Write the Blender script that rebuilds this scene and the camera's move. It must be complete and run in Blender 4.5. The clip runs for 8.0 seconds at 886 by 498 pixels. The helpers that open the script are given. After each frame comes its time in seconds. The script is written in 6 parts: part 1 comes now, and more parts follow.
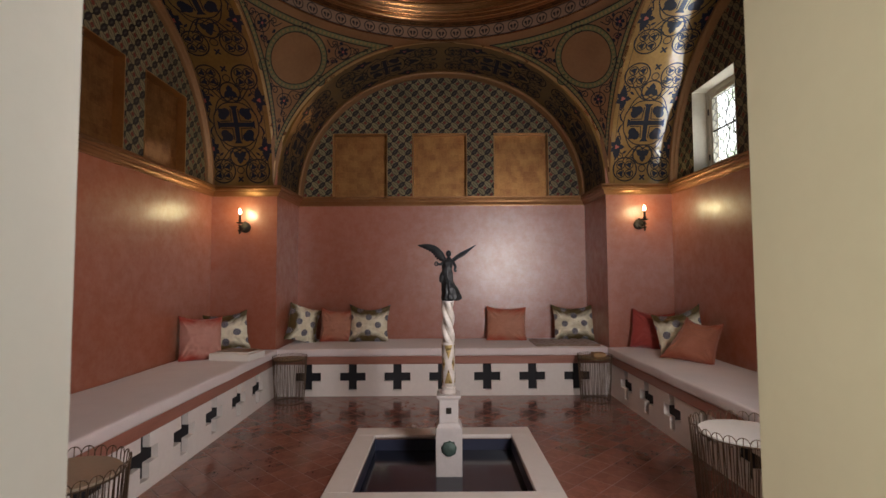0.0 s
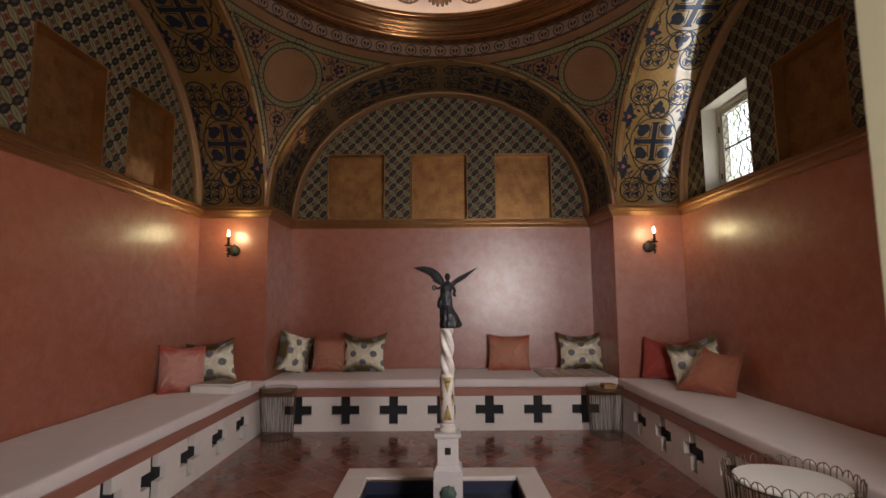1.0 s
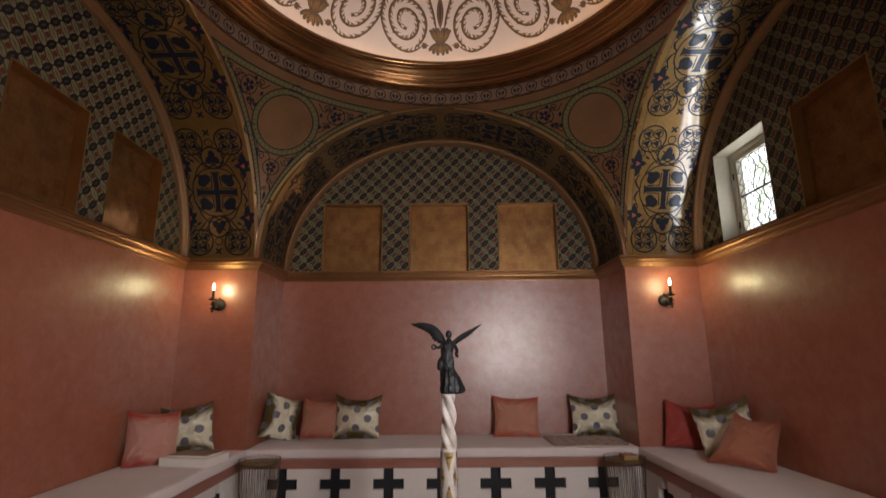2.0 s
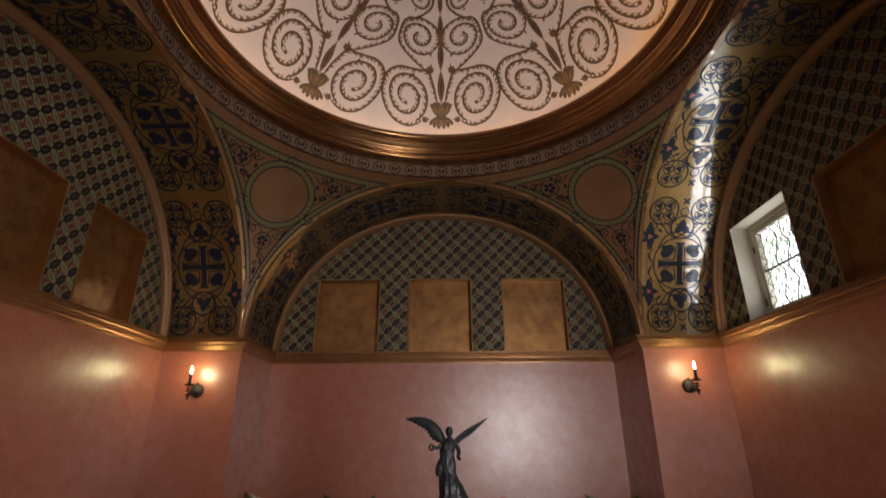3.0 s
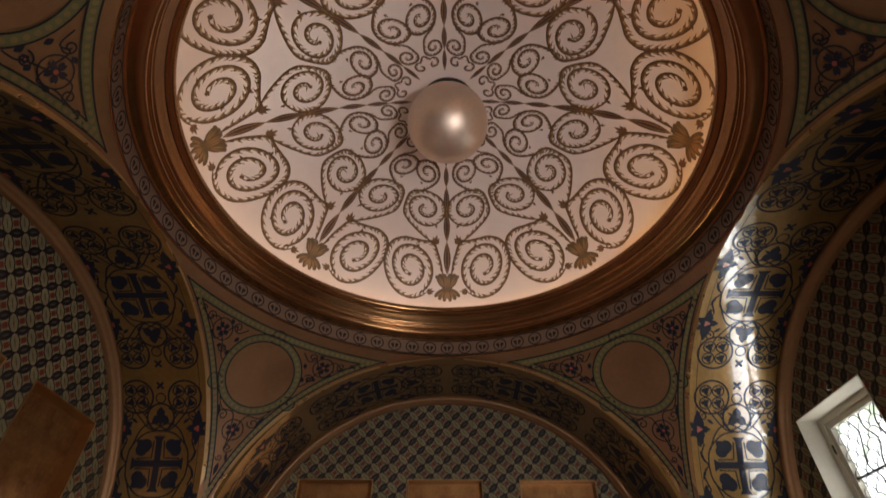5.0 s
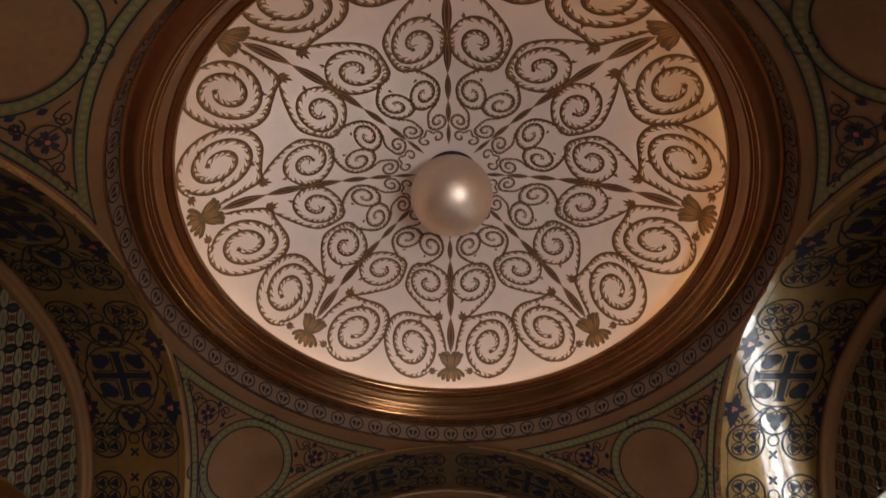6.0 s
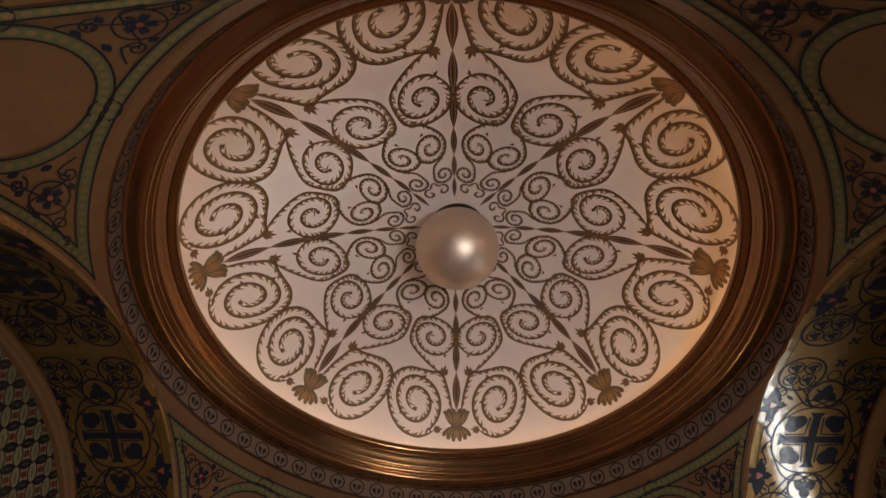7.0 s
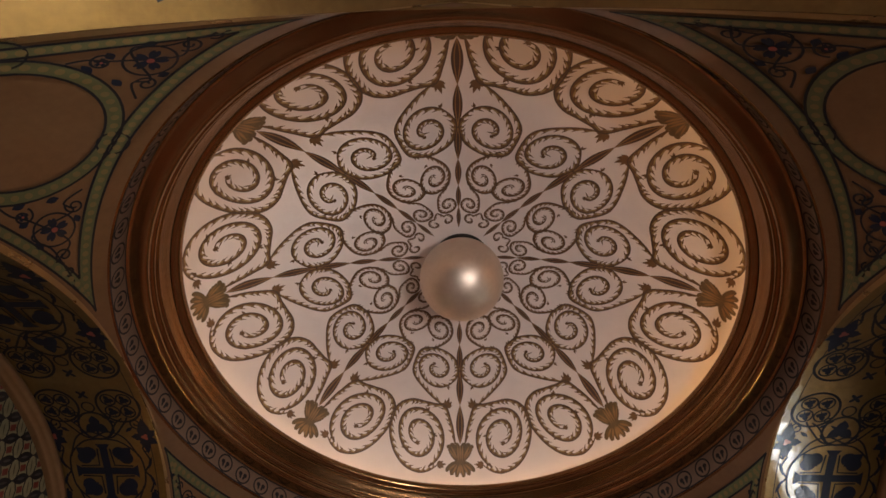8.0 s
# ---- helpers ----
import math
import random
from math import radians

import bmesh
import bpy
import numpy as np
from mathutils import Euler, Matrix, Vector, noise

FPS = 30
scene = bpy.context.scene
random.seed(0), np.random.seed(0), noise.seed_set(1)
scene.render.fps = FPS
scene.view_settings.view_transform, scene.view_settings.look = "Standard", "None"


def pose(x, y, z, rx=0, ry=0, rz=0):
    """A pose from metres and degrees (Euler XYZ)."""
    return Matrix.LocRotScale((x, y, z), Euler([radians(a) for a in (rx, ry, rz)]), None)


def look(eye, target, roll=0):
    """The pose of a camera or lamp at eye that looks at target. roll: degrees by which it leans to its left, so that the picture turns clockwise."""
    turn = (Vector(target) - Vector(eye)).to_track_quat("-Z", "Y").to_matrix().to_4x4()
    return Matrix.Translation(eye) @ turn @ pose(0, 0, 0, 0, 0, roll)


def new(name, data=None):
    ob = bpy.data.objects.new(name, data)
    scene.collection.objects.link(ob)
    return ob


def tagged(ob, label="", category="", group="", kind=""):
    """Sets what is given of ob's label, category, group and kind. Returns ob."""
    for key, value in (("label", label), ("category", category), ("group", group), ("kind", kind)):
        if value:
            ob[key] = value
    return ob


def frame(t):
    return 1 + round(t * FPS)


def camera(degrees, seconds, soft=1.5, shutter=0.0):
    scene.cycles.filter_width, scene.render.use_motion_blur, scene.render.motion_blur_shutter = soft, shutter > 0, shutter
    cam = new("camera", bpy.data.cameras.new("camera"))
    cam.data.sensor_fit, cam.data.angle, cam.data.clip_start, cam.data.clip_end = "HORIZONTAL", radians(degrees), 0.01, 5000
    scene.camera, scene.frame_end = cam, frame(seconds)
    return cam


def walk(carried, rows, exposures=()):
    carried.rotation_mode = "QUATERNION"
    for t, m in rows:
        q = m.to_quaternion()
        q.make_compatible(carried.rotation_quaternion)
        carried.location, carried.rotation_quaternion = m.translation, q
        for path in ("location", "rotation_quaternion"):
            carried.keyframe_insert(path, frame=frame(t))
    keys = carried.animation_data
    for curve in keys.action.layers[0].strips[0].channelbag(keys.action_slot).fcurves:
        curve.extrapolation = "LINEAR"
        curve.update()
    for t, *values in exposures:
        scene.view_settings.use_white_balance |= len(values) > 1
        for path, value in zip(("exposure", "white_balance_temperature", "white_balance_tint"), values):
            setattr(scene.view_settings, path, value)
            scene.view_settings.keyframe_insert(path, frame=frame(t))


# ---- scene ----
cam = camera(83.48, 8.0, shutter=0.5)
PATH = [
    (0, (-0.006, -4.101, 1.472), (0.000, -2.104, 1.577), -0.32),
    (0.5, (0.009, -3.946, 1.460), (0.014, -1.952, 1.608), -0.32),
    (1, (0.012, -3.787, 1.459), (0.016, -1.798, 1.671), -0.36),
    (2.5, (0.014, -3.229, 1.544), (0.016, -1.311, 2.109), -0.46),
    (3, (0.031, -3.057, 1.603), (0.026, -1.191, 2.321), -0.36),
    (3.5, (0.046, -2.901, 1.681), (0.032, -1.103, 2.556), -0.19),
    (4, (0.056, -2.756, 1.756), (0.034, -1.045, 2.791), -0.07),
    (4.5, (0.062, -2.631, 1.828), (0.032, -1.020, 3.013), 0.33),
    (6, (0.049, -2.406, 2.056), (0.003, -1.110, 3.578), 1.25),
    (6.5, (0.044, -2.389, 2.116), (-0.012, -1.177, 3.706), 1.79),
    (7, (0.038, -2.396, 2.147), (-0.025, -1.250, 3.785), 2.22),
    (7.5, (0.031, -2.402, 2.169), (-0.038, -1.308, 3.842), 2.59),
    (8, (0.022, -2.407, 2.181), (-0.049, -1.352, 3.878), 2.95),
]
walk(cam, [(t, look(eye, target, roll)) for t, eye, target, roll in PATH], [(0, 0.0), (0.5, 0.0), (1.2, -0.12), (3.0, -0.08), (4.5, -0.10), (6.5, -0.14), (8, -0.12)])

# ---- light ----
A, B = 2.05, 2.87            # half width of the crossing, usual distance of the arm walls
ARM = {"north": 2.98, "west": 2.86, "south": B, "east": B}   # wall of each arm
LUNETTE = {"north": 2.98, "west": 2.915, "south": B, "east": 2.92}   # the painted wall over its ledge
SPRING = 2.55                # where the arches spring
DOME_X, DOME_Y = 0.007, -0.12   # axis of the dome

world = bpy.data.worlds.new("sky")
scene.world = world
world.use_nodes = True
wn = world.node_tree
sky = wn.nodes.new("ShaderNodeTexSky")
sky.sky_type, sky.sun_disc = "NISHITA", False
sky.sun_elevation, sky.sun_rotation = radians(39), radians(315)
wn.links.new(sky.outputs["Color"], wn.nodes["Background"].inputs["Color"])
wn.nodes["Background"].inputs["Strength"].default_value = 0.12


def sun_lamp(name, energy, direction, angle, colour):
    data = bpy.data.lights.new(name, "SUN")
    data.energy, data.angle, data.color = energy, radians(angle), colour
    ob = new(name, data)
    ob.matrix_world = look((0, 0, 12), Vector((0, 0, 12)) + Vector(direction))
    return ob


def area_lamp(name, place, target, w, h, watts, colour, spread=180.0):
    data = bpy.data.lights.new(name, "AREA")
    data.shape, data.size, data.size_y, data.energy, data.color = "RECTANGLE", w, h, watts, colour
    data.spread = radians(spread)
    ob = new(name, data)
    ob.matrix_world = look(place, target)
    return ob


def point_lamp(name, place, watts, colour, radius=0.02):
    data = bpy.data.lights.new(name, "POINT")
    data.energy, data.color, data.shadow_soft_size = watts, colour, radius
    ob = new(name, data)
    ob.location = place
    return ob


sun_lamp("sun", 2.0, (0.55, -0.55, -0.63), 0.5, (1, 0.95, 0.88))
# daylight outside the window of the east lunette
area_lamp("window_daylight", (3.45, 1.05, 1.95), (2.0, 1.05, 1.95), 2.9, 1.4, 230, (0.96, 0.98, 1.0))
# daylight through the opening beside the door, behind the camera
area_lamp("garden_daylight", (1.64, -3.05, 1.80), (-1.45, 2.1, 3.2), 0.72, 1.26, 84, (1.0, 0.94, 0.92), 136.0)
# added fill lamp for the south soffit, in an invented opening over the door
area_lamp("soffit_fill", (-1.13, -3.10, 3.07), (-1.35, -2.5, 4.2), 0.66, 0.84, 13.0, (1.0, 0.97, 0.92), 64.0)
# daylight of the vestibule from which the camera comes, from its two sides
area_lamp("vestibule_daylight", (1.35, -4.5, 1.7), (-0.8, -3.4, 1.4), 0.8, 1.5, 29, (0.96, 0.98, 1.0))
area_lamp("vestibule_daylight", (-1.35, -4.4, 1.7), (0.75, -3.4, 1.4), 0.7, 1.5, 5.0, (1.0, 0.91, 0.62), 80.0)
scene.view_settings.exposure = 0.0

# ---- materials ----
def node(nt, kind, **inputs):
    n = nt.nodes.new(kind)
    for key, value in inputs.items():
        set_in(nt, n.inputs[key.replace("_", " ")], value)
    return n


def set_in(nt, socket, value):
    if isinstance(value, bpy.types.NodeSocket):
        nt.links.new(value, socket)
    elif isinstance(value, (tuple, list)) and len(value) == 3 and socket.type == "RGBA":
        socket.default_value = (*value, 1)
    else:
        socket.default_value = value


def calc(nt, op, a, b=0.0, c=0.0):
    n = nt.nodes.new("ShaderNodeMath")
    n.operation = op
    for i, v in enumerate((a, b, c)):
        set_in(nt, n.inputs[i], v)
    return n.outputs[0]


def blend(nt, f, a, b):
    n = nt.nodes.new("ShaderNodeMix")
    n.data_type = "RGBA"
    set_in(nt, n.inputs[0], f)
    set_in(nt, n.inputs[6], a)
    set_in(nt, n.inputs[7], b)
    return n.outputs[2]


def ramp(nt, f, lo, hi, a=0.0, b=1.0):
    n = nt.nodes.new("ShaderNodeMapRange")
    set_in(nt, n.inputs[0], f)
    for i, v in enumerate((lo, hi, a, b)):
        set_in(nt, n.inputs[i + 1], v)
    return n.outputs[0]


def start(name):
    m = bpy.data.materials.new(name)
    m.use_nodes = True
    nt = m.node_tree
    bsdf = nt.nodes["Principled BSDF"]
    co = nt.nodes.new("ShaderNodeTexCoord").outputs["Object"]
    return m, nt, bsdf, co


def noise_of(nt, co, scale, detail=4.0, rough=0.55):
    return node(nt, "ShaderNodeTexNoise", Vector=co, Scale=scale, Detail=detail, Roughness=rough).outputs[0]


def surface(name, dark, light, rough=0.5, rough_var=0.1, metal=0.0, big=2.0, fine=30.0, bump=0.1, bump_scale=60.0,
            coat=0.0, coat_rough=0.2, sheen=0.0, per_piece=0.0, spec=0.5, stretch=None, coat_ior=1.5):
    """A surface whose colour wanders between two tones at two scales, with fine relief."""
    m, nt, bsdf, co = start(name)
    if stretch:
        mp = nt.nodes.new("ShaderNodeMapping")
        mp.inputs["Scale"].default_value = stretch
        nt.links.new(co, mp.inputs["Vector"])
        co = mp.outputs[0]
    n1, n2 = noise_of(nt, co, big), noise_of(nt, co, fine)
    f = calc(nt, "ADD", calc(nt, "MULTIPLY", n1, 0.62), calc(nt, "MULTIPLY", n2, 0.38))
    f = ramp(nt, f, 0.2, 0.8)
    colour = blend(nt, f, dark, light)
    if per_piece:
        rnd = nt.nodes.new("ShaderNodeObjectInfo").outputs["Random"]
        hsv = node(nt, "ShaderNodeHueSaturation", Color=colour, Value=ramp(nt, rnd, 0, 1, 1 - per_piece, 1 + per_piece))
        colour = hsv.outputs[0]
    set_in(nt, bsdf.inputs["Base Color"], colour)
    set_in(nt, bsdf.inputs["Roughness"], ramp(nt, n1, 0.3, 0.7, rough - rough_var, rough + rough_var))
    set_in(nt, bsdf.inputs["Metallic"], metal)
    set_in(nt, bsdf.inputs["Specular IOR Level"], spec)
    set_in(nt, bsdf.inputs["Coat Weight"], coat)
    set_in(nt, bsdf.inputs["Coat Roughness"], coat_rough)
    set_in(nt, bsdf.inputs["Coat IOR"], coat_ior)
    set_in(nt, bsdf.inputs["Sheen Weight"], sheen)
    if bump:
        b = node(nt, "ShaderNodeBump", Height=noise_of(nt, co, bump_scale, 5.0), Strength=bump, Distance=0.004)
        set_in(nt, bsdf.inputs["Normal"], b.outputs[0])
    return m


def waxed_plaster():
    """Polished pink lime plaster: clouded colour, trowelled relief, uneven wax."""
    m, nt, bsdf, co = start("waxed_pink_plaster")
    clouds = noise_of(nt, co, 1.7, 3.0, 0.5)
    trowel = noise_of(nt, co, 6.0, 3.0, 0.5)
    grain = noise_of(nt, co, 55.0, 3.0)
    f = calc(nt, "ADD", calc(nt, "MULTIPLY", clouds, 0.7), calc(nt, "ADD", calc(nt, "MULTIPLY", trowel, 0.6), -0.15))
    set_in(nt, bsdf.inputs["Base Color"], blend(nt, f, (0.290, 0.082, 0.042), (0.338, 0.103, 0.056)))
    set_in(nt, bsdf.inputs["Roughness"], ramp(nt, trowel, 0.35, 0.65, 0.36, 0.50))
    wax = calc(nt, "ADD", calc(nt, "MULTIPLY", noise_of(nt, co, 7.0, 6.0, 0.68), 0.75), calc(nt, "MULTIPLY", noise_of(nt, co, 26.0, 4.0, 0.6), 0.25))
    set_in(nt, bsdf.inputs["Coat Weight"], ramp(nt, wax, 0.40, 0.60, 0.50, 1.0))
    set_in(nt, bsdf.inputs["Coat Roughness"], 0.35)
    set_in(nt, bsdf.inputs["Coat IOR"], 1.9)
    relief = calc(nt, "ADD", calc(nt, "MULTIPLY", trowel, 1.0), calc(nt, "MULTIPLY", grain, 0.06))
    b = node(nt, "ShaderNodeBump", Height=relief, Strength=0.14, Distance=0.02)
    set_in(nt, bsdf.inputs["Normal"], b.outputs[0])
    return m


PLASTER = waxed_plaster()
CREAM = surface("cream_wall_paint", (0.70, 0.67, 0.58), (0.76, 0.73, 0.64), rough=0.6, bump=0.05, bump_scale=120)
LIME = surface("white_lime_plaster", (0.66, 0.60, 0.56), (0.80, 0.74, 0.70), rough=0.6, big=3.0, fine=22, bump=0.12)
BOARD = surface("terracotta_board", (0.21, 0.075, 0.050), (0.41, 0.185, 0.135), rough=0.4, big=2.2, fine=14, bump=0.08, stretch=(0.6, 4.0, 9.0))
LINEN = surface("white_linen", (0.63, 0.54, 0.53), (0.75, 0.665, 0.655), rough=0.9, big=5, fine=160, bump=0.25, bump_scale=400, sheen=0.2)
BLACK = surface("matt_near_black", (0.004, 0.004, 0.007), (0.008, 0.009, 0.014), rough=0.7, bump=0.0)
GOLD = surface("old_gold_leaf", (0.24, 0.125, 0.05), (0.40, 0.23, 0.095), rough=0.38, rough_var=0.06, metal=0.9, big=3.5, fine=26, bump=0.05, bump_scale=35)
GILT = surface("gilded_moulding", (0.235, 0.118, 0.050), (0.34, 0.185, 0.082), rough=0.22, rough_var=0.03, metal=0.95, big=2.5, fine=14, bump=0.008, bump_scale=25)
LEDGE_GILT = surface("worn_gilt_ledge", (0.24, 0.115, 0.05), (0.36, 0.19, 0.085), rough=0.40, rough_var=0.06, metal=0.85, big=2.5, fine=14, bump=0.03, bump_scale=40)
RIB_GOLD = surface("old_gilt_rib", (0.16, 0.08, 0.036), (0.25, 0.135, 0.06), rough=0.55, rough_var=0.06, metal=0.6, big=4, fine=30, bump=0.05)
BRONZE_GOLD = surface("bronze_ground", (0.155, 0.077, 0.033), (0.245, 0.130, 0.057), rough=0.40, rough_var=0.08, metal=0.55, coat=0.6, coat_ior=1.9, coat_rough=0.20, big=3, fine=30, bump=0.1)
SOFFIT_GOLD = surface("pale_gold_ground", (0.135, 0.070, 0.017), (0.300, 0.175, 0.046), rough=0.46, rough_var=0.06, metal=0.65, coat=1.0, coat_ior=1.8, coat_rough=0.08, big=3, fine=26, bump=0.12)
INK = surface("dark_ink_paint", (0.007, 0.006, 0.009), (0.016, 0.013, 0.014), rough=0.6, coat=0.4, coat_rough=0.10, spec=0.2, bump=0.0)
NAVY = surface("navy_paint", (0.005, 0.006, 0.013), (0.010, 0.012, 0.024), rough=0.6, coat=0.4, coat_rough=0.10, spec=0.2, bump=0.0)
RUSSET = surface("russet_paint", (0.20, 0.03, 0.02), (0.30, 0.06, 0.035), rough=0.5, coat=1.0, coat_rough=0.13, bump=0.0)
PALE_GILT = surface("pale_gilt_edge", (0.34, 0.21, 0.09), (0.48, 0.32, 0.15), rough=0.32, metal=0.8, big=5, fine=30, bump=0.03)
FRIEZE = surface("frieze_paint", (0.105, 0.062, 0.038), (0.17, 0.105, 0.068), rough=0.45, big=8, bump=0.0)
SAGE = surface("sage_green_paint", (0.058, 0.060, 0.020), (0.104, 0.104, 0.040), rough=0.5, coat=0.12, coat_rough=0.22, bump=0.0, big=12)
WHITE_DOME = surface("white_dome_plaster", (0.75, 0.635, 0.585), (0.85, 0.745, 0.70), rough=0.7, big=1.2, fine=9, bump=0.05, bump_scale=20)
SCROLL_STEM = surface("dark_scroll_stem", (0.065, 0.036, 0.022), (0.115, 0.066, 0.038), rough=0.5, big=9, bump=0.0)
SPINDLE = surface("brown_spindle_paint", (0.06, 0.030, 0.022), (0.12, 0.062, 0.04), rough=0.5, big=9, bump=0.0)
OCHRE = surface("ochre_paint", (0.24, 0.12, 0.045), (0.36, 0.20, 0.08), rough=0.5, big=9, bump=0.0)
BEAD = surface("olive_bead_paint", (0.120, 0.078, 0.026), (0.180, 0.120, 0.042), rough=0.5, big=9, bump=0.0)
PALMETTE = surface("olive_palmette_paint", (0.085, 0.052, 0.026), (0.21, 0.13, 0.055), rough=0.5, big=14, fine=50, bump=0.0)
SCROLL = surface("bronze_scroll_paint", (0.095, 0.046, 0.020), (0.23, 0.118, 0.046), rough=0.5, big=9, fine=40, bump=0.0)
LEAF_OCHRE = surface("ochre_leaf_paint", (0.27, 0.165, 0.065), (0.50, 0.36, 0.16), rough=0.5, big=11, fine=40, bump=0.0)
SILVER = surface("silver_leaf_globe", (0.66, 0.52, 0.41), (0.82, 0.69, 0.57), rough=0.46, rough_var=0.06, metal=0.85, big=5, fine=30, bump=0.20, bump_scale=22)
IRON = surface("dark_iron", (0.02, 0.018, 0.016), (0.05, 0.042, 0.035), rough=0.5, metal=0.7, bump=0.1)
WIRE = surface("bronze_wire", (0.10, 0.068, 0.045), (0.20, 0.14, 0.095), rough=0.4, metal=0.9, bump=0.0)
VERDIGRIS = surface("dark_bronze_statue", (0.010, 0.011, 0.014), (0.040, 0.040, 0.042), rough=0.46, metal=0.6, big=18, fine=70, bump=0.7, bump_scale=75)
MARBLE = surface("white_marble", (0.40, 0.34, 0.29), (0.80, 0.745, 0.71), rough=0.35, big=14, fine=60, bump=0.35)
STONE = surface("grey_limestone", (0.46, 0.42, 0.41), (0.62, 0.57, 0.56), rough=0.55, big=6, fine=40, bump=0.15)
TILE = surface("terracotta_tile", (0.120, 0.043, 0.029), (0.315, 0.132, 0.094), rough=0.15, rough_var=0.09, big=9, fine=34, bump=0.02, bump_scale=25, per_piece=0.20, coat=0.3)
GROUT = surface("dusty_grout", (0.17, 0.085, 0.065), (0.25, 0.13, 0.10), rough=0.55)
POOL_TILE = surface("navy_pool_tile", (0.014, 0.018, 0.038), (0.028, 0.033, 0.062), rough=0.42, bump=0.0, per_piece=0.3)
FRAME_PAINT = surface("cream_window_paint", (0.40, 0.365, 0.28), (0.52, 0.485, 0.39), rough=0.5, bump=0.05)


def water_material():
    m, nt, bsdf, co = start("dark_pool_water")
    set_in(nt, bsdf.inputs["Base Color"], (0.014, 0.017, 0.030))
    set_in(nt, bsdf.inputs["Roughness"], 0.12)
    b = node(nt, "ShaderNodeBump", Height=noise_of(nt, co, 6.0), Strength=0.05, Distance=0.01)
    set_in(nt, bsdf.inputs["Normal"], b.outputs[0])
    return m


def glow_material(name, colour, strength):
    m, nt, bsdf, co = start(name)
    set_in(nt, bsdf.inputs["Base Color"], colour)
    set_in(nt, bsdf.inputs["Emission Color"], colour)
    set_in(nt, bsdf.inputs["Emission Strength"], strength)
    return m


def diaper_material():
    """Painted lattice set on the diagonal: olive leaves one way, navy links the other, russet lozenges between."""
    m, nt, bsdf, co = start("painted_diaper")
    sep = node(nt, "ShaderNodeSeparateXYZ", Vector=co)
    pitch = 0.135
    u = calc(nt, "MULTIPLY", calc(nt, "ADD", sep.outputs[0], sep.outputs[2]), 0.7071 / pitch)
    v = calc(nt, "MULTIPLY", calc(nt, "SUBTRACT", sep.outputs[2], sep.outputs[0]), 0.7071 / pitch)
    fu, fv = calc(nt, "SUBTRACT", calc(nt, "FRACT", u), 0.5), calc(nt, "SUBTRACT", calc(nt, "FRACT", v), 0.5)
    au, av = calc(nt, "ABSOLUTE", fu), calc(nt, "ABSOLUTE", fv)
    # distance from the edge of a repeat
    du, dv = calc(nt, "SUBTRACT", 0.5, au), calc(nt, "SUBTRACT", 0.5, av)

    def lens(along, across, length, width):
        a = calc(nt, "DIVIDE", along, length)
        w = calc(nt, "MULTIPLY", calc(nt, "SUBTRACT", 1.0, calc(nt, "MULTIPLY", a, a)), width)
        return calc(nt, "LESS_THAN", across, w)

    link = calc(nt, "MAXIMUM", lens(au, av, 0.49, 0.245), calc(nt, "LESS_THAN", av, 0.035))
    link_eye = lens(au, av, 0.22, 0.06)
    gap = calc(nt, "LESS_THAN", calc(nt, "ABSOLUTE", calc(nt, "SUBTRACT", au, calc(nt, "ADD", 0.21, calc(nt, "MULTIPLY", dv, 0.25)))), 0.035)
    rib = lens(dv, du, 0.30, 0.03)
    sq = calc(nt, "LESS_THAN", calc(nt, "MAXIMUM", au, dv), 0.15)
    n = noise_of(nt, co, 40.0)
    c = blend(nt, n, (0.120, 0.098, 0.050), (0.215, 0.182, 0.102))
    c = blend(nt, rib, c, (0.055, 0.046, 0.022))
    c = blend(nt, gap, c, (0.022, 0.016, 0.010))
    c = blend(nt, sq, c, blend(nt, n, (0.085, 0.014, 0.009), (0.17, 0.032, 0.018)))
    c = blend(nt, link, c, blend(nt, n, (0.008, 0.006, 0.006), (0.018, 0.013, 0.013)))
    c = blend(nt, link_eye, c, blend(nt, n, (0.032, 0.026, 0.022), (0.065, 0.053, 0.045)))
    wear = ramp(nt, noise_of(nt, co, 3.0, 6.0), 0.35, 0.7, 0.75, 1.15)
    set_in(nt, bsdf.inputs["Base Color"], node(nt, "ShaderNodeHueSaturation", Color=c, Value=wear).outputs[0])
    set_in(nt, bsdf.inputs["Roughness"], ramp(nt, n, 0.3, 0.7, 0.50, 0.65))
    set_in(nt, bsdf.inputs["Specular IOR Level"], 0.3)
    return m


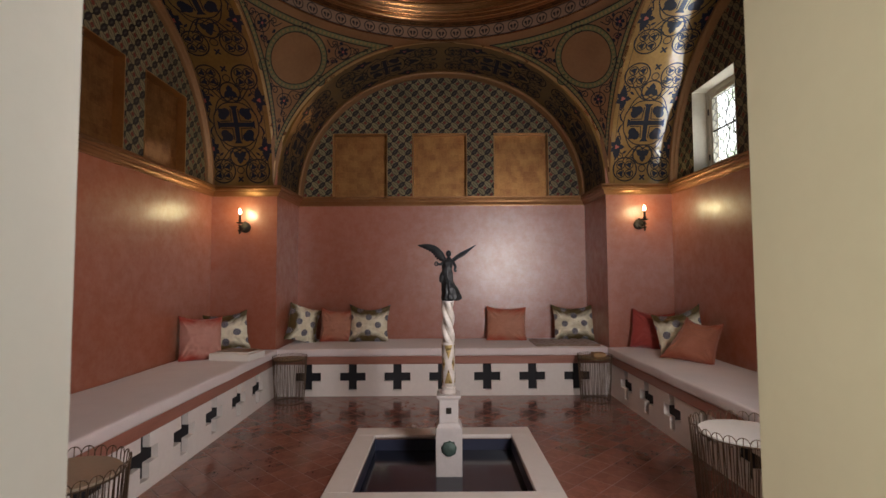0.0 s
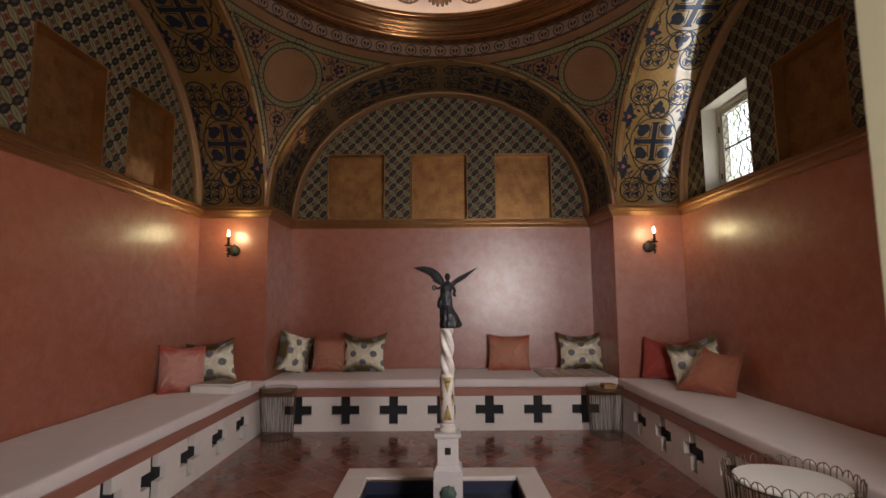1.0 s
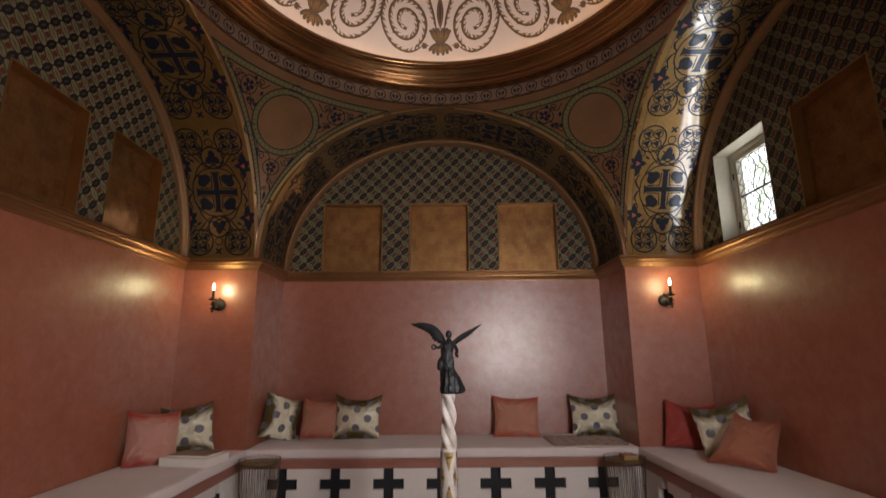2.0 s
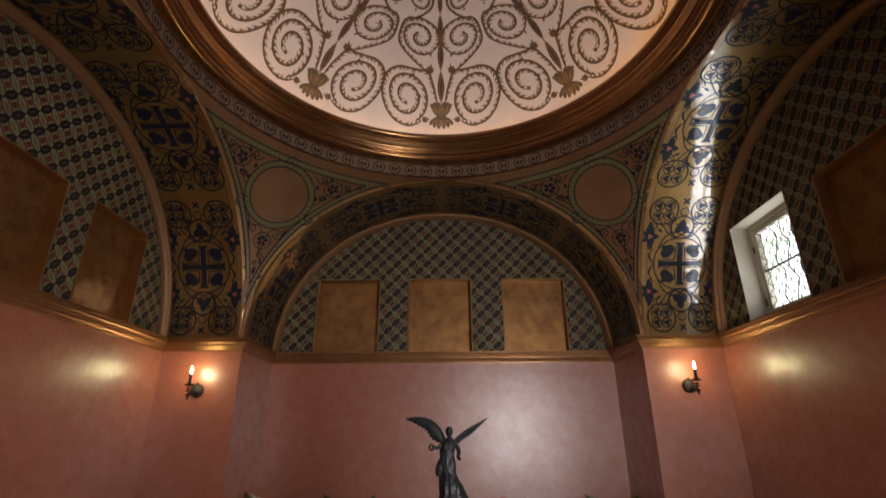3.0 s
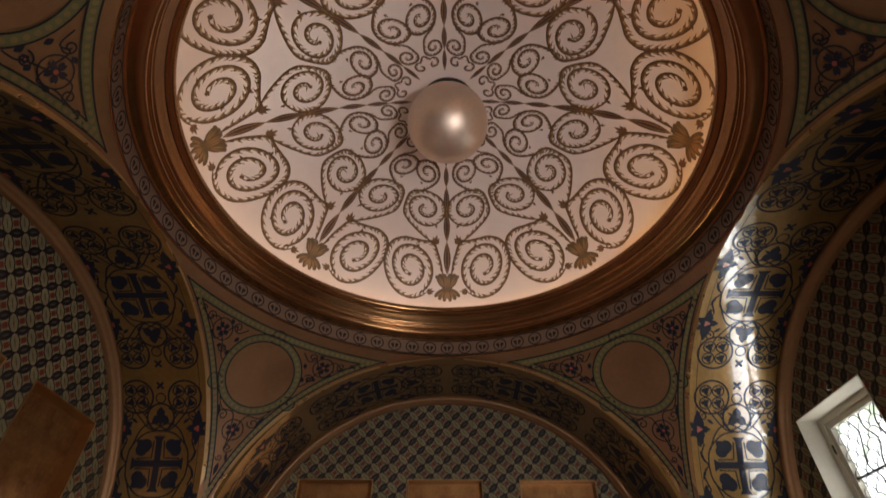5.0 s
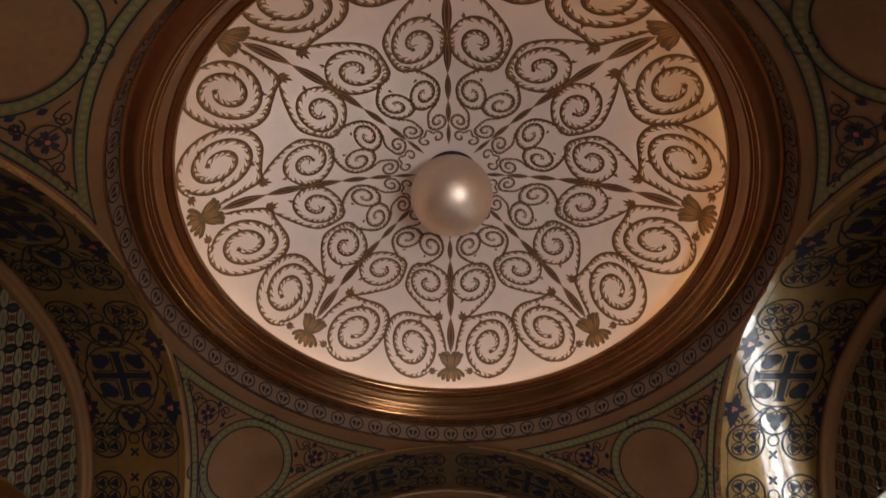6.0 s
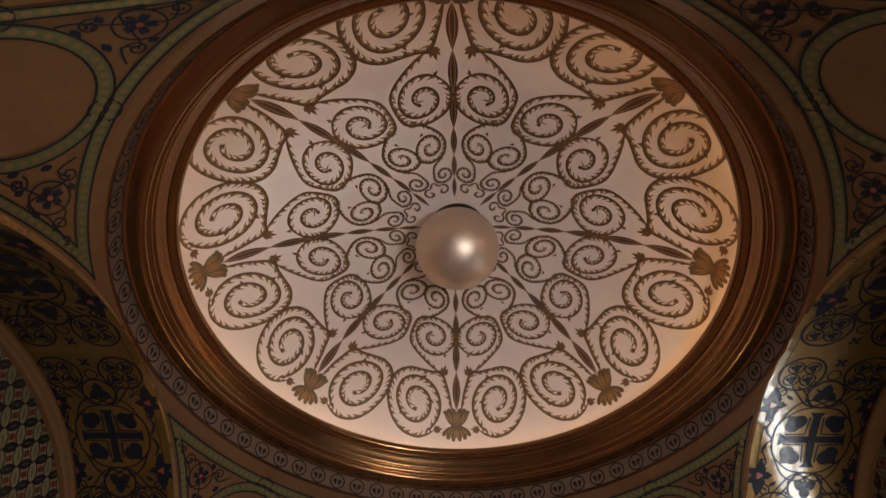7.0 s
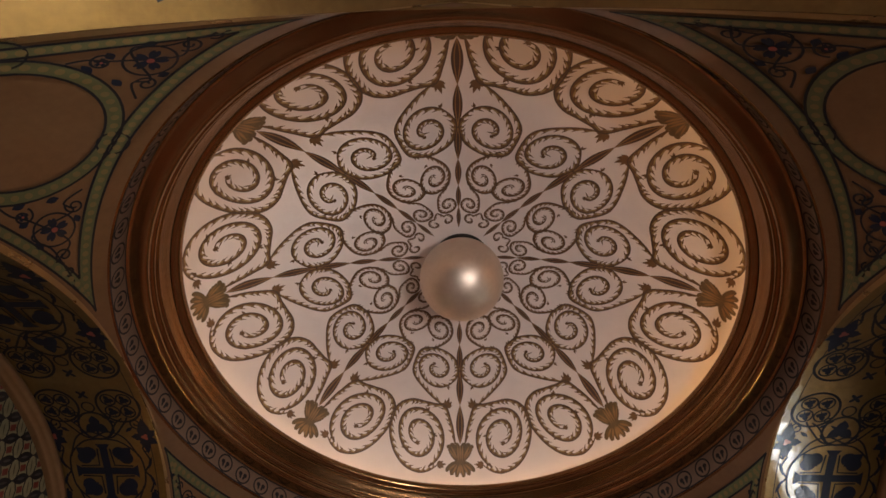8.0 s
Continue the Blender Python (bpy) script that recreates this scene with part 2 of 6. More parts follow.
def spotted_silk():
    """Gold-green silk with staggered grey-blue rosettes and brown shot bands."""
    m, nt, bsdf, co = start("spotted_gold_silk")
    sep = node(nt, "ShaderNodeSeparateXYZ", Vector=co)
    px, pz = 0.255, 0.105
    z = calc(nt, "DIVIDE", calc(nt, "ADD", sep.outputs[2], 0.07), pz)
    row = calc(nt, "FLOOR", z)
    shift = calc(nt, "MULTIPLY", calc(nt, "MODULO", calc(nt, "ABSOLUTE", row), 2.0), 0.5)
    x = calc(nt, "ADD", calc(nt, "DIVIDE", sep.outputs[0], px), shift)
    dx = calc(nt, "MULTIPLY", calc(nt, "SUBTRACT", calc(nt, "FRACT", x), 0.5), px)
    dz = calc(nt, "MULTIPLY", calc(nt, "SUBTRACT", calc(nt, "FRACT", z), 0.5), pz)
    r = calc(nt, "SQRT", calc(nt, "ADD", calc(nt, "MULTIPLY", dx, dx), calc(nt, "MULTIPLY", dz, dz)))
    ang = calc(nt, "ARCTAN2", dz, dx)
    petal = calc(nt, "ADD", 0.041, calc(nt, "MULTIPLY", calc(nt, "COSINE", calc(nt, "MULTIPLY", ang, 10.0)), 0.003))
    dot = calc(nt, "LESS_THAN", r, petal)
    rings = calc(nt, "GREATER_THAN", calc(nt, "SINE", calc(nt, "MULTIPLY", r, 480.0)), 0.1)
    n = noise_of(nt, co, 9.0)
    # the weave turns olive towards the top and bottom seams, and stays pale at the ears
    ear = calc(nt, "MULTIPLY", calc(nt, "MULTIPLY", sep.outputs[0], sep.outputs[0]), 1.1)
    band = calc(nt, "SUBTRACT", calc(nt, "ADD", calc(nt, "MAXIMUM", sep.outputs[2], calc(nt, "SUBTRACT", -0.045, sep.outputs[2])), calc(nt, "MULTIPLY", n, 0.10)), ear)
    ground = blend(nt, ramp(nt, band, 0.112, 0.17), blend(nt, n, (0.60, 0.55, 0.38), (0.86, 0.82, 0.68)), blend(nt, n, (0.045, 0.030, 0.009), (0.135, 0.098, 0.030)))
    c = blend(nt, dot, ground, blend(nt, rings, (0.075, 0.075, 0.105), (0.26, 0.25, 0.27)))
    set_in(nt, bsdf.inputs["Base Color"], c)
    set_in(nt, bsdf.inputs["Roughness"], 0.36)
    set_in(nt, bsdf.inputs["Metallic"], 0.1)
    b = node(nt, "ShaderNodeBump", Height=noise_of(nt, co, 13.0, 3.0), Strength=0.6, Distance=0.03)
    set_in(nt, bsdf.inputs["Normal"], b.outputs[0])
    return m


def nap_velvet(name, low, high, brushed):
    """Short-napped silk: clouded colour, and patches near the seams where the nap lies the other way."""
    m, nt, bsdf, co = start(name)
    sep = node(nt, "ShaderNodeSeparateXYZ", Vector=co)
    cloud, weave = noise_of(nt, co, 7.0, 3.0, 0.5), noise_of(nt, co, 120.0, 2.0)
    rise = calc(nt, "MAXIMUM", sep.outputs[2], calc(nt, "SUBTRACT", calc(nt, "MULTIPLY", sep.outputs[2], -1.0), 0.03))
    patch = ramp(nt, calc(nt, "ADD", rise, calc(nt, "MULTIPLY", noise_of(nt, co, 4.0, 3.0), 0.26)), 0.245, 0.33)
    tone = calc(nt, "ADD", calc(nt, "MULTIPLY", cloud, 0.8), calc(nt, "MULTIPLY", weave, 0.2))
    set_in(nt, bsdf.inputs["Base Color"], blend(nt, patch, blend(nt, tone, low, high), brushed))
    set_in(nt, bsdf.inputs["Roughness"], 0.72)
    set_in(nt, bsdf.inputs["Sheen Weight"], 0.35)
    set_in(nt, bsdf.inputs["Sheen Roughness"], 0.4)
    relief = calc(nt, "ADD", noise_of(nt, co, 9.0, 3.0), calc(nt, "MULTIPLY", weave, 0.05))
    b = node(nt, "ShaderNodeBump", Height=relief, Strength=0.35, Distance=0.02)
    set_in(nt, bsdf.inputs["Normal"], b.outputs[0])
    return m


def gold_leaf_panel():
    """Old gold leaf laid in small sheets, with overlaps, rubbed and blotched."""
    m, nt, bsdf, co = start("sheeted_gold_leaf")
    sep = node(nt, "ShaderNodeSeparateXYZ", Vector=co)
    flat = node(nt, "ShaderNodeCombineXYZ", X=sep.outputs[0], Y=sep.outputs[2])
    sheets = node(nt, "ShaderNodeTexBrick", Vector=flat.outputs[0], Color1=(0.2, 0.2, 0.2), Color2=(0.85, 0.85, 0.85), Mortar=(1.0, 1.0, 1.0), Scale=1.0)
    sheets.inputs["Mortar Size"].default_value = 0.0016
    sheets.inputs["Mortar Smooth"].default_value = 0.6
    sheets.inputs["Brick Width"].default_value = 0.085
    sheets.inputs["Row Height"].default_value = 0.085
    blot, rub = noise_of(nt, co, 4.5, 5.0, 0.6), noise_of(nt, co, 38.0, 4.0)
    tone = calc(nt, "ADD", calc(nt, "MULTIPLY", sheets.outputs[0], 0.22), calc(nt, "ADD", calc(nt, "MULTIPLY", blot, 0.75), calc(nt, "MULTIPLY", rub, 0.35)))
    set_in(nt, bsdf.inputs["Base Color"], blend(nt, ramp(nt, tone, 0.4, 0.95), (0.17, 0.074, 0.030), (0.42, 0.225, 0.085)))
    set_in(nt, bsdf.inputs["Metallic"], 0.85)
    set_in(nt, bsdf.inputs["Roughness"], ramp(nt, tone, 0.4, 0.95, 0.52, 0.36))
    b = node(nt, "ShaderNodeBump", Height=calc(nt, "ADD", sheets.outputs[0], rub), Strength=0.16, Distance=0.004)
    set_in(nt, bsdf.inputs["Normal"], b.outputs[0])
    return m


LEAF_PANEL = gold_leaf_panel()
DIAPER = diaper_material()
SPOTTED = spotted_silk()
WATER = water_material()
PEACH_SILK = nap_velvet("peach_velvet", (0.44, 0.19, 0.145), (0.56, 0.29, 0.24), (0.36, 0.045, 0.025))
APRICOT_SILK = nap_velvet("apricot_silk", (0.40, 0.165, 0.102), (0.53, 0.262, 0.178), (0.40, 0.085, 0.042))
ORANGE_SILK = nap_velvet("burnt_orange_silk", (0.29, 0.092, 0.048), (0.41, 0.158, 0.094), (0.26, 0.060, 0.026))
RED_SILK = nap_velvet("coral_red_velvet", (0.27, 0.028, 0.022), (0.38, 0.060, 0.044), (0.28, 0.030, 0.022))
THROW = surface("brown_throw", (0.19, 0.115, 0.080), (0.40, 0.265, 0.19), rough=0.9, big=14, fine=80, bump=0.5, bump_scale=90, sheen=0.3)
PAPER = surface("white_book_cover", (0.74, 0.70, 0.65), (0.84, 0.81, 0.76), rough=0.5, bump=0.0)

# ---- building helpers ----
def finish(bm, name, material, parent=None, smooth=False, label=""):
    me = bpy.data.meshes.new(name)
    bm.normal_update()
    bm.to_mesh(me)
    bm.free()
    me.materials.append(material)
    if smooth:
        me.polygons.foreach_set("use_smooth", [True] * len(me.polygons))
    ob = new(name, me)
    ob.parent = parent
    if label:
        ob["label"] = label
    return ob


def part(name, bm, material, parent, label="", smooth=False):
    return finish(bm, name, material, parent, smooth, label)


def thing(name, label, category, group="", kind="", at=(0, 0, 0), turn=0.0):
    ob = new(name)
    ob.matrix_basis = pose(*at, 0, 0, turn)
    ob.empty_display_size = 0.1
    return tagged(ob, label, category, group, kind)


def add_box(bm, lo, hi, bevel=0.0, segments=1):
    lo, hi = Vector(lo), Vector(hi)
    r = bmesh.ops.create_cube(bm, size=1, matrix=Matrix.Translation((lo + hi) / 2) @ Matrix.Diagonal((*(hi - lo), 1)))
    if bevel:
        edges = list({e for v in r["verts"] for e in v.link_edges})
        bmesh.ops.bevel(bm, geom=edges, offset=bevel, segments=segments, affect="EDGES", profile=0.5)
    return bm


def box(lo, hi, bevel=0.0, segments=1):
    return add_box(bmesh.new(), lo, hi, bevel, segments)


def add_revolve(bm, profile, steps=48, centre=(0, 0, 0), close=False):
    """Turn a profile of (radius, height) round the upright axis."""
    c = Vector(centre)
    rings = []
    for r, z in profile:
        if r < 1e-6:
            rings.append([bm.verts.new(c + Vector((0, 0, z)))] * steps)
        else:
            rings.append([bm.verts.new(c + Vector((r * math.cos(2 * math.pi * i / steps), r * math.sin(2 * math.pi * i / steps), z)))
                          for i in range(steps)])
    pairs = list(zip(rings, rings[1:])) + ([(rings[-1], rings[0])] if close else [])
    for a, b in pairs:
        for i in range(steps):
            j = (i + 1) % steps
            f = []
            for v in (a[i], a[j], b[j], b[i]):
                if v not in f:
                    f.append(v)
            if len(f) > 2:
                bm.faces.new(f)
    return bm


def revolve(profile, steps=48, centre=(0, 0, 0), close=False):
    return add_revolve(bmesh.new(), profile, steps, centre, close)


def add_tube(bm, points, radius, sides=6, closed=False, taper=None):
    """A round bar along points."""
    pts = [Vector(p) for p in points]
    n = len(pts)
    rings = []
    up = None
    for i, p in enumerate(pts):
        a = pts[(i - 1) % n] if closed or i else p
        b = pts[(i + 1) % n] if closed or i < n - 1 else p
        t = (b - a).normalized()
        if up is None:
            up = Vector((0, 0, 1)) if abs(t.z) < 0.9 else Vector((1, 0, 0))
        side = t.cross(up).normalized()
        up = side.cross(t).normalized()
        r = radius if taper is None else radius * taper(i / max(1, n - 1))
        rings.append([bm.verts.new(p + r * (math.cos(2 * math.pi * k / sides) * side + math.sin(2 * math.pi * k / sides) * up)) for k in range(sides)])
    for a, b in list(zip(rings, rings[1:])) + ([(rings[-1], rings[0])] if closed else []):
        for k in range(sides):
            bm.faces.new((a[k], a[(k + 1) % sides], b[(k + 1) % sides], b[k]))
    if not closed:
        bm.faces.new(rings[0][::-1])
        bm.faces.new(rings[-1])
    return bm


def tube(points, radius, sides=6, closed=False, taper=None):
    return add_tube(bmesh.new(), points, radius, sides, closed, taper)


def slab_with_holes(x0, x1, y0, y1, z0, z1, holes):
    """An upright slab, thick from y0 to y1, with rectangular openings (xa, xb, za, zb) right through it."""
    xs = sorted({x0, x1, *[h[0] for h in holes], *[h[1] for h in holes]})
    zs = sorted({z0, z1, *[h[2] for h in holes], *[h[3] for h in holes]})
    solid = {}
    for i in range(len(xs) - 1):
        for k in range(len(zs) - 1):
            cx, cz = (xs[i] + xs[i + 1]) / 2, (zs[k] + zs[k + 1]) / 2
            solid[i, k] = not any(h[0] < cx < h[1] and h[2] < cz < h[3] for h in holes)
    bm = bmesh.new()
    cache = {}

    def vert(i, y, k):
        key = (i, y, k)
        if key not in cache:
            cache[key] = bm.verts.new((xs[i], (y0, y1)[y], zs[k]))
        return cache[key]

    for (i, k), full in solid.items():
        if not full:
            continue
        bm.faces.new((vert(i, 0, k), vert(i + 1, 0, k), vert(i + 1, 0, k + 1), vert(i, 0, k + 1)))
        bm.faces.new((vert(i, 1, k), vert(i, 1, k + 1), vert(i + 1, 1, k + 1), vert(i + 1, 1, k)))
        if not solid.get((i - 1, k)):
            bm.faces.new((vert(i, 0, k), vert(i, 0, k + 1), vert(i, 1, k + 1), vert(i, 1, k)))
        if not solid.get((i + 1, k)):
            bm.faces.new((vert(i + 1, 0, k), vert(i + 1, 1, k), vert(i + 1, 1, k + 1), vert(i + 1, 0, k + 1)))
        if not solid.get((i, k - 1)):
            bm.faces.new((vert(i, 0, k), vert(i, 1, k), vert(i + 1, 1, k), vert(i + 1, 0, k)))
        if not solid.get((i, k + 1)):
            bm.faces.new((vert(i, 0, k + 1), vert(i + 1, 0, k + 1), vert(i + 1, 1, k + 1), vert(i, 1, k + 1)))
    return bm


def arch(x, a=A, rise=1.86, n=2.06):
    """Height of an arch's intrados over the springing line."""
    return SPRING + rise * max(0.0, 1 - (abs(x) / a) ** n) ** (1 / n)


def arch_points(a=A, rise=1.86, n=2.06, count=64):
    """Points along the intrados from one springing to the other, evenly spread in angle."""
    out = []
    for i in range(count + 1):
        t = math.pi * i / count
        c, s = math.cos(t), math.sin(t)
        out.append((-math.copysign(abs(c) ** (2 / n), c) * a, SPRING + rise * abs(s) ** (2 / n)))
    return out


# ---- the structure ----
TURNS = {"north": 0, "west": 90, "south": 180, "east": -90}
NICHE_W, NICHE_TOP, NICHE_DEPTH = 0.395, 3.52, 0.10
SHIFT = {"north": 0.0, "west": 0.05, "south": 0.12, "east": 0.05}   # how far the arches stand out from the square
DOOR = (-0.635, 0.757, 0.0, 2.45)         # in the south wall's own frame, where x runs the other way
GARDEN = (-2.01, -1.27, 1.15, 2.44)      # opening beside the door
FILL_OPENING = (0.78, 1.48, 2.62, 3.52)   # invented opening high over the door, out of sight, holds the fill lamp
WINDOW = (-1.575, -0.735, 2.60, 3.575)     # in the east lunette
NICHES = {"north": (-1.173, -0.026, 1.148), "west": (-1.10, 0.0, 1.10), "south": (-1.12, 0.0), "east": (0.0, 1.12)}

for side, angle in TURNS.items():
    m = pose(0, 0, 0, 0, 0, angle)
    b = LUNETTE[side]
    holes = [DOOR, GARDEN] if side == "south" else []
    depth = 0.48 if side == "south" else 0.3
    inner = ARM[side] + 0.22 if side == "south" else ARM[side]
    ob = finish(slab_with_holes(-B - 0.3, B + 0.3, inner, inner + depth, 0, 2.5, holes), "wall_" + side, PLASTER)
    ob.matrix_basis = m
    tagged(ob, "waxed pink plaster wall below the gilt ledge", "wall", "room walls", "structure")
    holes = [(c - NICHE_W, c + NICHE_W, 2.58, NICHE_TOP) for c in NICHES[side]]
    back = []
    if side == "east":
        holes.append(WINDOW)
        back.append(WINDOW)
    if side == "south":
        holes.append(FILL_OPENING)
        back.append(FILL_OPENING)
    front = finish(slab_with_holes(-A - 0.3, A + 0.3, b, b + NICHE_DEPTH, 2.5, 4.7, holes), "lunette_" + side, DIAPER)
    front.matrix_basis = m
    tagged(front, "lunette painted with a diagonal diaper of leaves and links", "lunette wall", "painted lunettes", "structure")
    rear = finish(slab_with_holes(-A - 0.3, A + 0.3, b + NICHE_DEPTH, b + 0.3, 2.5, 4.7, back), "niche_back_" + side, LEAF_PANEL)
    rear.matrix_basis = m
    tagged(rear, "gold-leafed backs of the lunette niches", "niche", "painted lunettes", "structure")
    for c in NICHES[side]:
        w, d, t = NICHE_W, NICHE_DEPTH, 0.016
        lining = slab_with_holes(c - w, c + w, b - 0.006, b + d - 0.002, 2.58, NICHE_TOP, [(c - w + t, c + w - t, 2.58, NICHE_TOP - t)])
        lining.normal_update()
        sharp = [e for e in lining.edges if all(abs(v.co.y - (b - 0.006)) < 1e-4 for v in e.verts) and len(e.link_faces) == 2
                 and e.link_faces[0].normal.dot(e.link_faces[1].normal) < 0.5]
        bmesh.ops.bevel(lining, geom=sharp, offset=0.005, segments=2, affect="EDGES", profile=0.5)
        part("niche_lining", lining, GOLD, front, "gold-leafed rounded niche edge")
    # vault of the arm
    pts = arch_points()
    bm = bmesh.new()
    top = 4.75
    rows = []
    for x, z in pts:
        rows.append([bm.verts.new((x, y, h)) for y, h in ((A, z), (b, z), (b, top), (A, top))])
    for p, q in zip(rows, rows[1:]):
        for k in range(4):
            bm.faces.new((p[k], q[k], q[(k + 1) % 4], p[(k + 1) % 4]))
    vault = finish(bm, "vault_" + side, SOFFIT_GOLD, smooth=False)
    vault.matrix_basis = m @ pose(0, SHIFT[side], 0)
    tagged(vault, "bronze-gold painted arch soffit over an arm of the room", "arch", "arches", "structure")
    # gilt rib round the lunette
    prof = [(0.0, 0.0), (0.0, 0.075), (0.010, 0.088), (0.030, 0.092), (0.046, 0.086), (0.054, 0.072), (0.056, 0.050), (0.066, 0.046), (0.072, 0.034), (0.074, 0.0)]
    bm = bmesh.new()
    rows = []
    outer, inn = arch_points(), arch_points(A - 0.1, 1.86 - 0.1)
    for (x, z), (xi, zi) in zip(outer, inn):
        d = Vector((xi - x, 0, zi - z)).normalized()
        rows.append([bm.verts.new(Vector((x, b - dep, z)) + d * off) for off, dep in prof])
    for p, q in zip(rows, rows[1:]):
        for k in range(len(prof) - 1):
            bm.faces.new((p[k], p[k + 1], q[k + 1], q[k]))
    rib = finish(bm, "lunette_rib_" + side, RIB_GOLD, smooth=True)
    rib.matrix_basis = m
    tagged(rib, "slim gilt rib framing a painted lunette", "moulding", "lunette ribs", "structure")

for sx, sy, where in ((-1, 1, "northwest"), (1, 1, "northeast"), (-1, -1, "southwest"), (1, -1, "southeast")):
    xs, ys = sorted((sx * A, sx * (B + 0.28))), sorted((sy * A, sy * (B + 0.29)))
    pier = finish(box((xs[0], ys[0], 0), (xs[1], ys[1], 4.75)), "pier_" + where, PLASTER)
    tagged(pier, "waxed pink plaster corner pier carrying the arches", "pier", "corner piers", "structure")

# gilt ledge: one moulding mitred round the cross-shaped plan
S_ = B + 0.22
N_, W_ = ARM["north"], ARM["west"]
PLAN = [(A, A), (A, N_), (-A, N_), (-A, A), (-W_, A), (-W_, -A), (-A, -A), (-A, -S_), (A, -S_), (A, -A), (B, -A), (B, A)]


def mitred(profile, plan):
    """Sweep a profile of (inward, height) round a closed right-angled plan, given anticlockwise."""
    bm = bmesh.new()
    n = len(plan)
    rings = []
    for i in range(n):
        p, q, r = (Vector(plan[(i + k) % n]) for k in (-1, 0, 1))
        d1, d2 = (q - p).normalized(), (r - q).normalized()
        inward = Vector((-d1.y, d1.x)) + Vector((-d2.y, d2.x))
        rings.append([bm.verts.new((q.x + inward.x * w, q.y + inward.y * w, z)) for w, z in profile])
    for i in range(n):
        a, b = rings[i], rings[(i + 1) % n]
        for k in range(len(profile) - 1):
            bm.faces.new((a[k], b[k], b[k + 1], a[k + 1]))
    return bm


LEDGE = [(-0.01, 2.462), (0.014, 2.462), (0.016, 2.475), (0.024, 2.482), (0.034, 2.502), (0.048, 2.516), (0.050, 2.528), (0.066, 2.532),
         (0.074, 2.546), (0.074, 2.558), (0.066, 2.568), (0.068, 2.574), (0.080, 2.578), (0.080, 2.592), (-0.01, 2.592)]
ledge = finish(mitred(LEDGE, PLAN), "ledge_moulding", LEDGE_GILT)
tagged(ledge, "gilded cornice ledge running round the walls", "moulding", kind="structure")

# pendentives
R0, ZR = 2.035, 4.415
RING = 2.092                 # radius of the frieze
H_ = (ZR - 2.5) / math.sqrt(1 - (R0 / (A * math.sqrt(2))) ** 2)


def pendentive_z(r, phi):
    """Height of the pendentive over radius r, phi degrees from the nearest arm's axis (0 to 45)."""
    low = A / math.cos(radians(phi))
    soft = 45 - phi
    soft = 45 - (soft * soft / 24 + 6 if soft < 12 else soft)
    base = lambda q: 2.5 + H_ * math.sqrt(max(0.0, 1 - (q / (A * math.sqrt(2) + 1e-4)) ** 2))
    if low - R0 < 1e-4:
        return ZR
    w = min(1.0, max(0.0, (r - R0) / (low - R0)))
    lift = lambda f: arch(min(A, A * math.tan(radians(f)))) - base(A / math.cos(radians(f)))
    ws = min(1.0, max(0.0, (r - R0) / max(1e-3, A / math.cos(radians(soft)) - R0)))
    # smooth over the corner's diagonal, exact along the arches
    return base(r) + lift(soft) * ws ** 2.5 * (1 - w ** 8) + lift(phi) * w ** 8


def pendentive_point(r, azimuth):
    """A point of the pendentive; azimuth in degrees from the arm's axis, 0 to 90 round one corner."""
    phi = azimuth if azimuth <= 45 else 90 - azimuth
    return Vector((r * math.sin(radians(azimuth)), r * math.cos(radians(azimuth)), pendentive_z(r, max(0, phi))))


def settle(ob, m):
    """Carry a pendentive's upper rim out to the dome's ring and its door side out to its arch."""
    back = m.inverted()
    for v in ob.data.vertices:
        q = m @ v.co
        r = math.hypot(q.x, q.y)
        low = A * r / max(abs(q.x), abs(q.y))
        w = min(1.0, max(0.0, (r - R0) / max(0.012, low - R0)))
        grow = 1 + (RING / R0 - 1) * (1 - w)
        q.x, q.y = q.x * grow + DOME_X * (1 - w), q.y * grow + DOME_Y * (1 - w)
        if q.y < -0.9:
            q.y -= SHIFT["south"] * w * min(1.0, (-q.y - 0.9) / 1.15) ** 2
        if abs(q.x) > 0.9:
            q.x += math.copysign(SHIFT["east"] * w * min(1.0, (abs(q.x) - 0.9) / 1.15) ** 2, q.x)
        v.co = back @ q


for k, where in enumerate(("northeast", "northwest", "southwest", "southeast")):
    bm = bmesh.new()
    grid = []
    for i in range(61):
        az = 90 * i / 60
        low = A / math.cos(radians(az if az <= 45 else 90 - az))
        # closer rows near the lower edge, where the surface stands upright
        grid.append([bm.verts.new(pendentive_point(R0 + (low - R0) * (1 - (1 - j / 24) ** 2), az)) for j in range(25)])
    for p, q in zip(grid, grid[1:]):
        for j in range(24):
            bm.faces.new((p[j], p[j + 1], q[j + 1], q[j]))
    ob = finish(bm, "pendentive_" + where, BRONZE_GOLD, smooth=True)
    ob.matrix_basis = pose(0, 0, 0, 0, 0, 90 * k)
    settle(ob, ob.matrix_basis)
    tagged(ob, "curved bronze-gold pendentive with painted border and medallion", "pendentive", "pendentives", "structure")

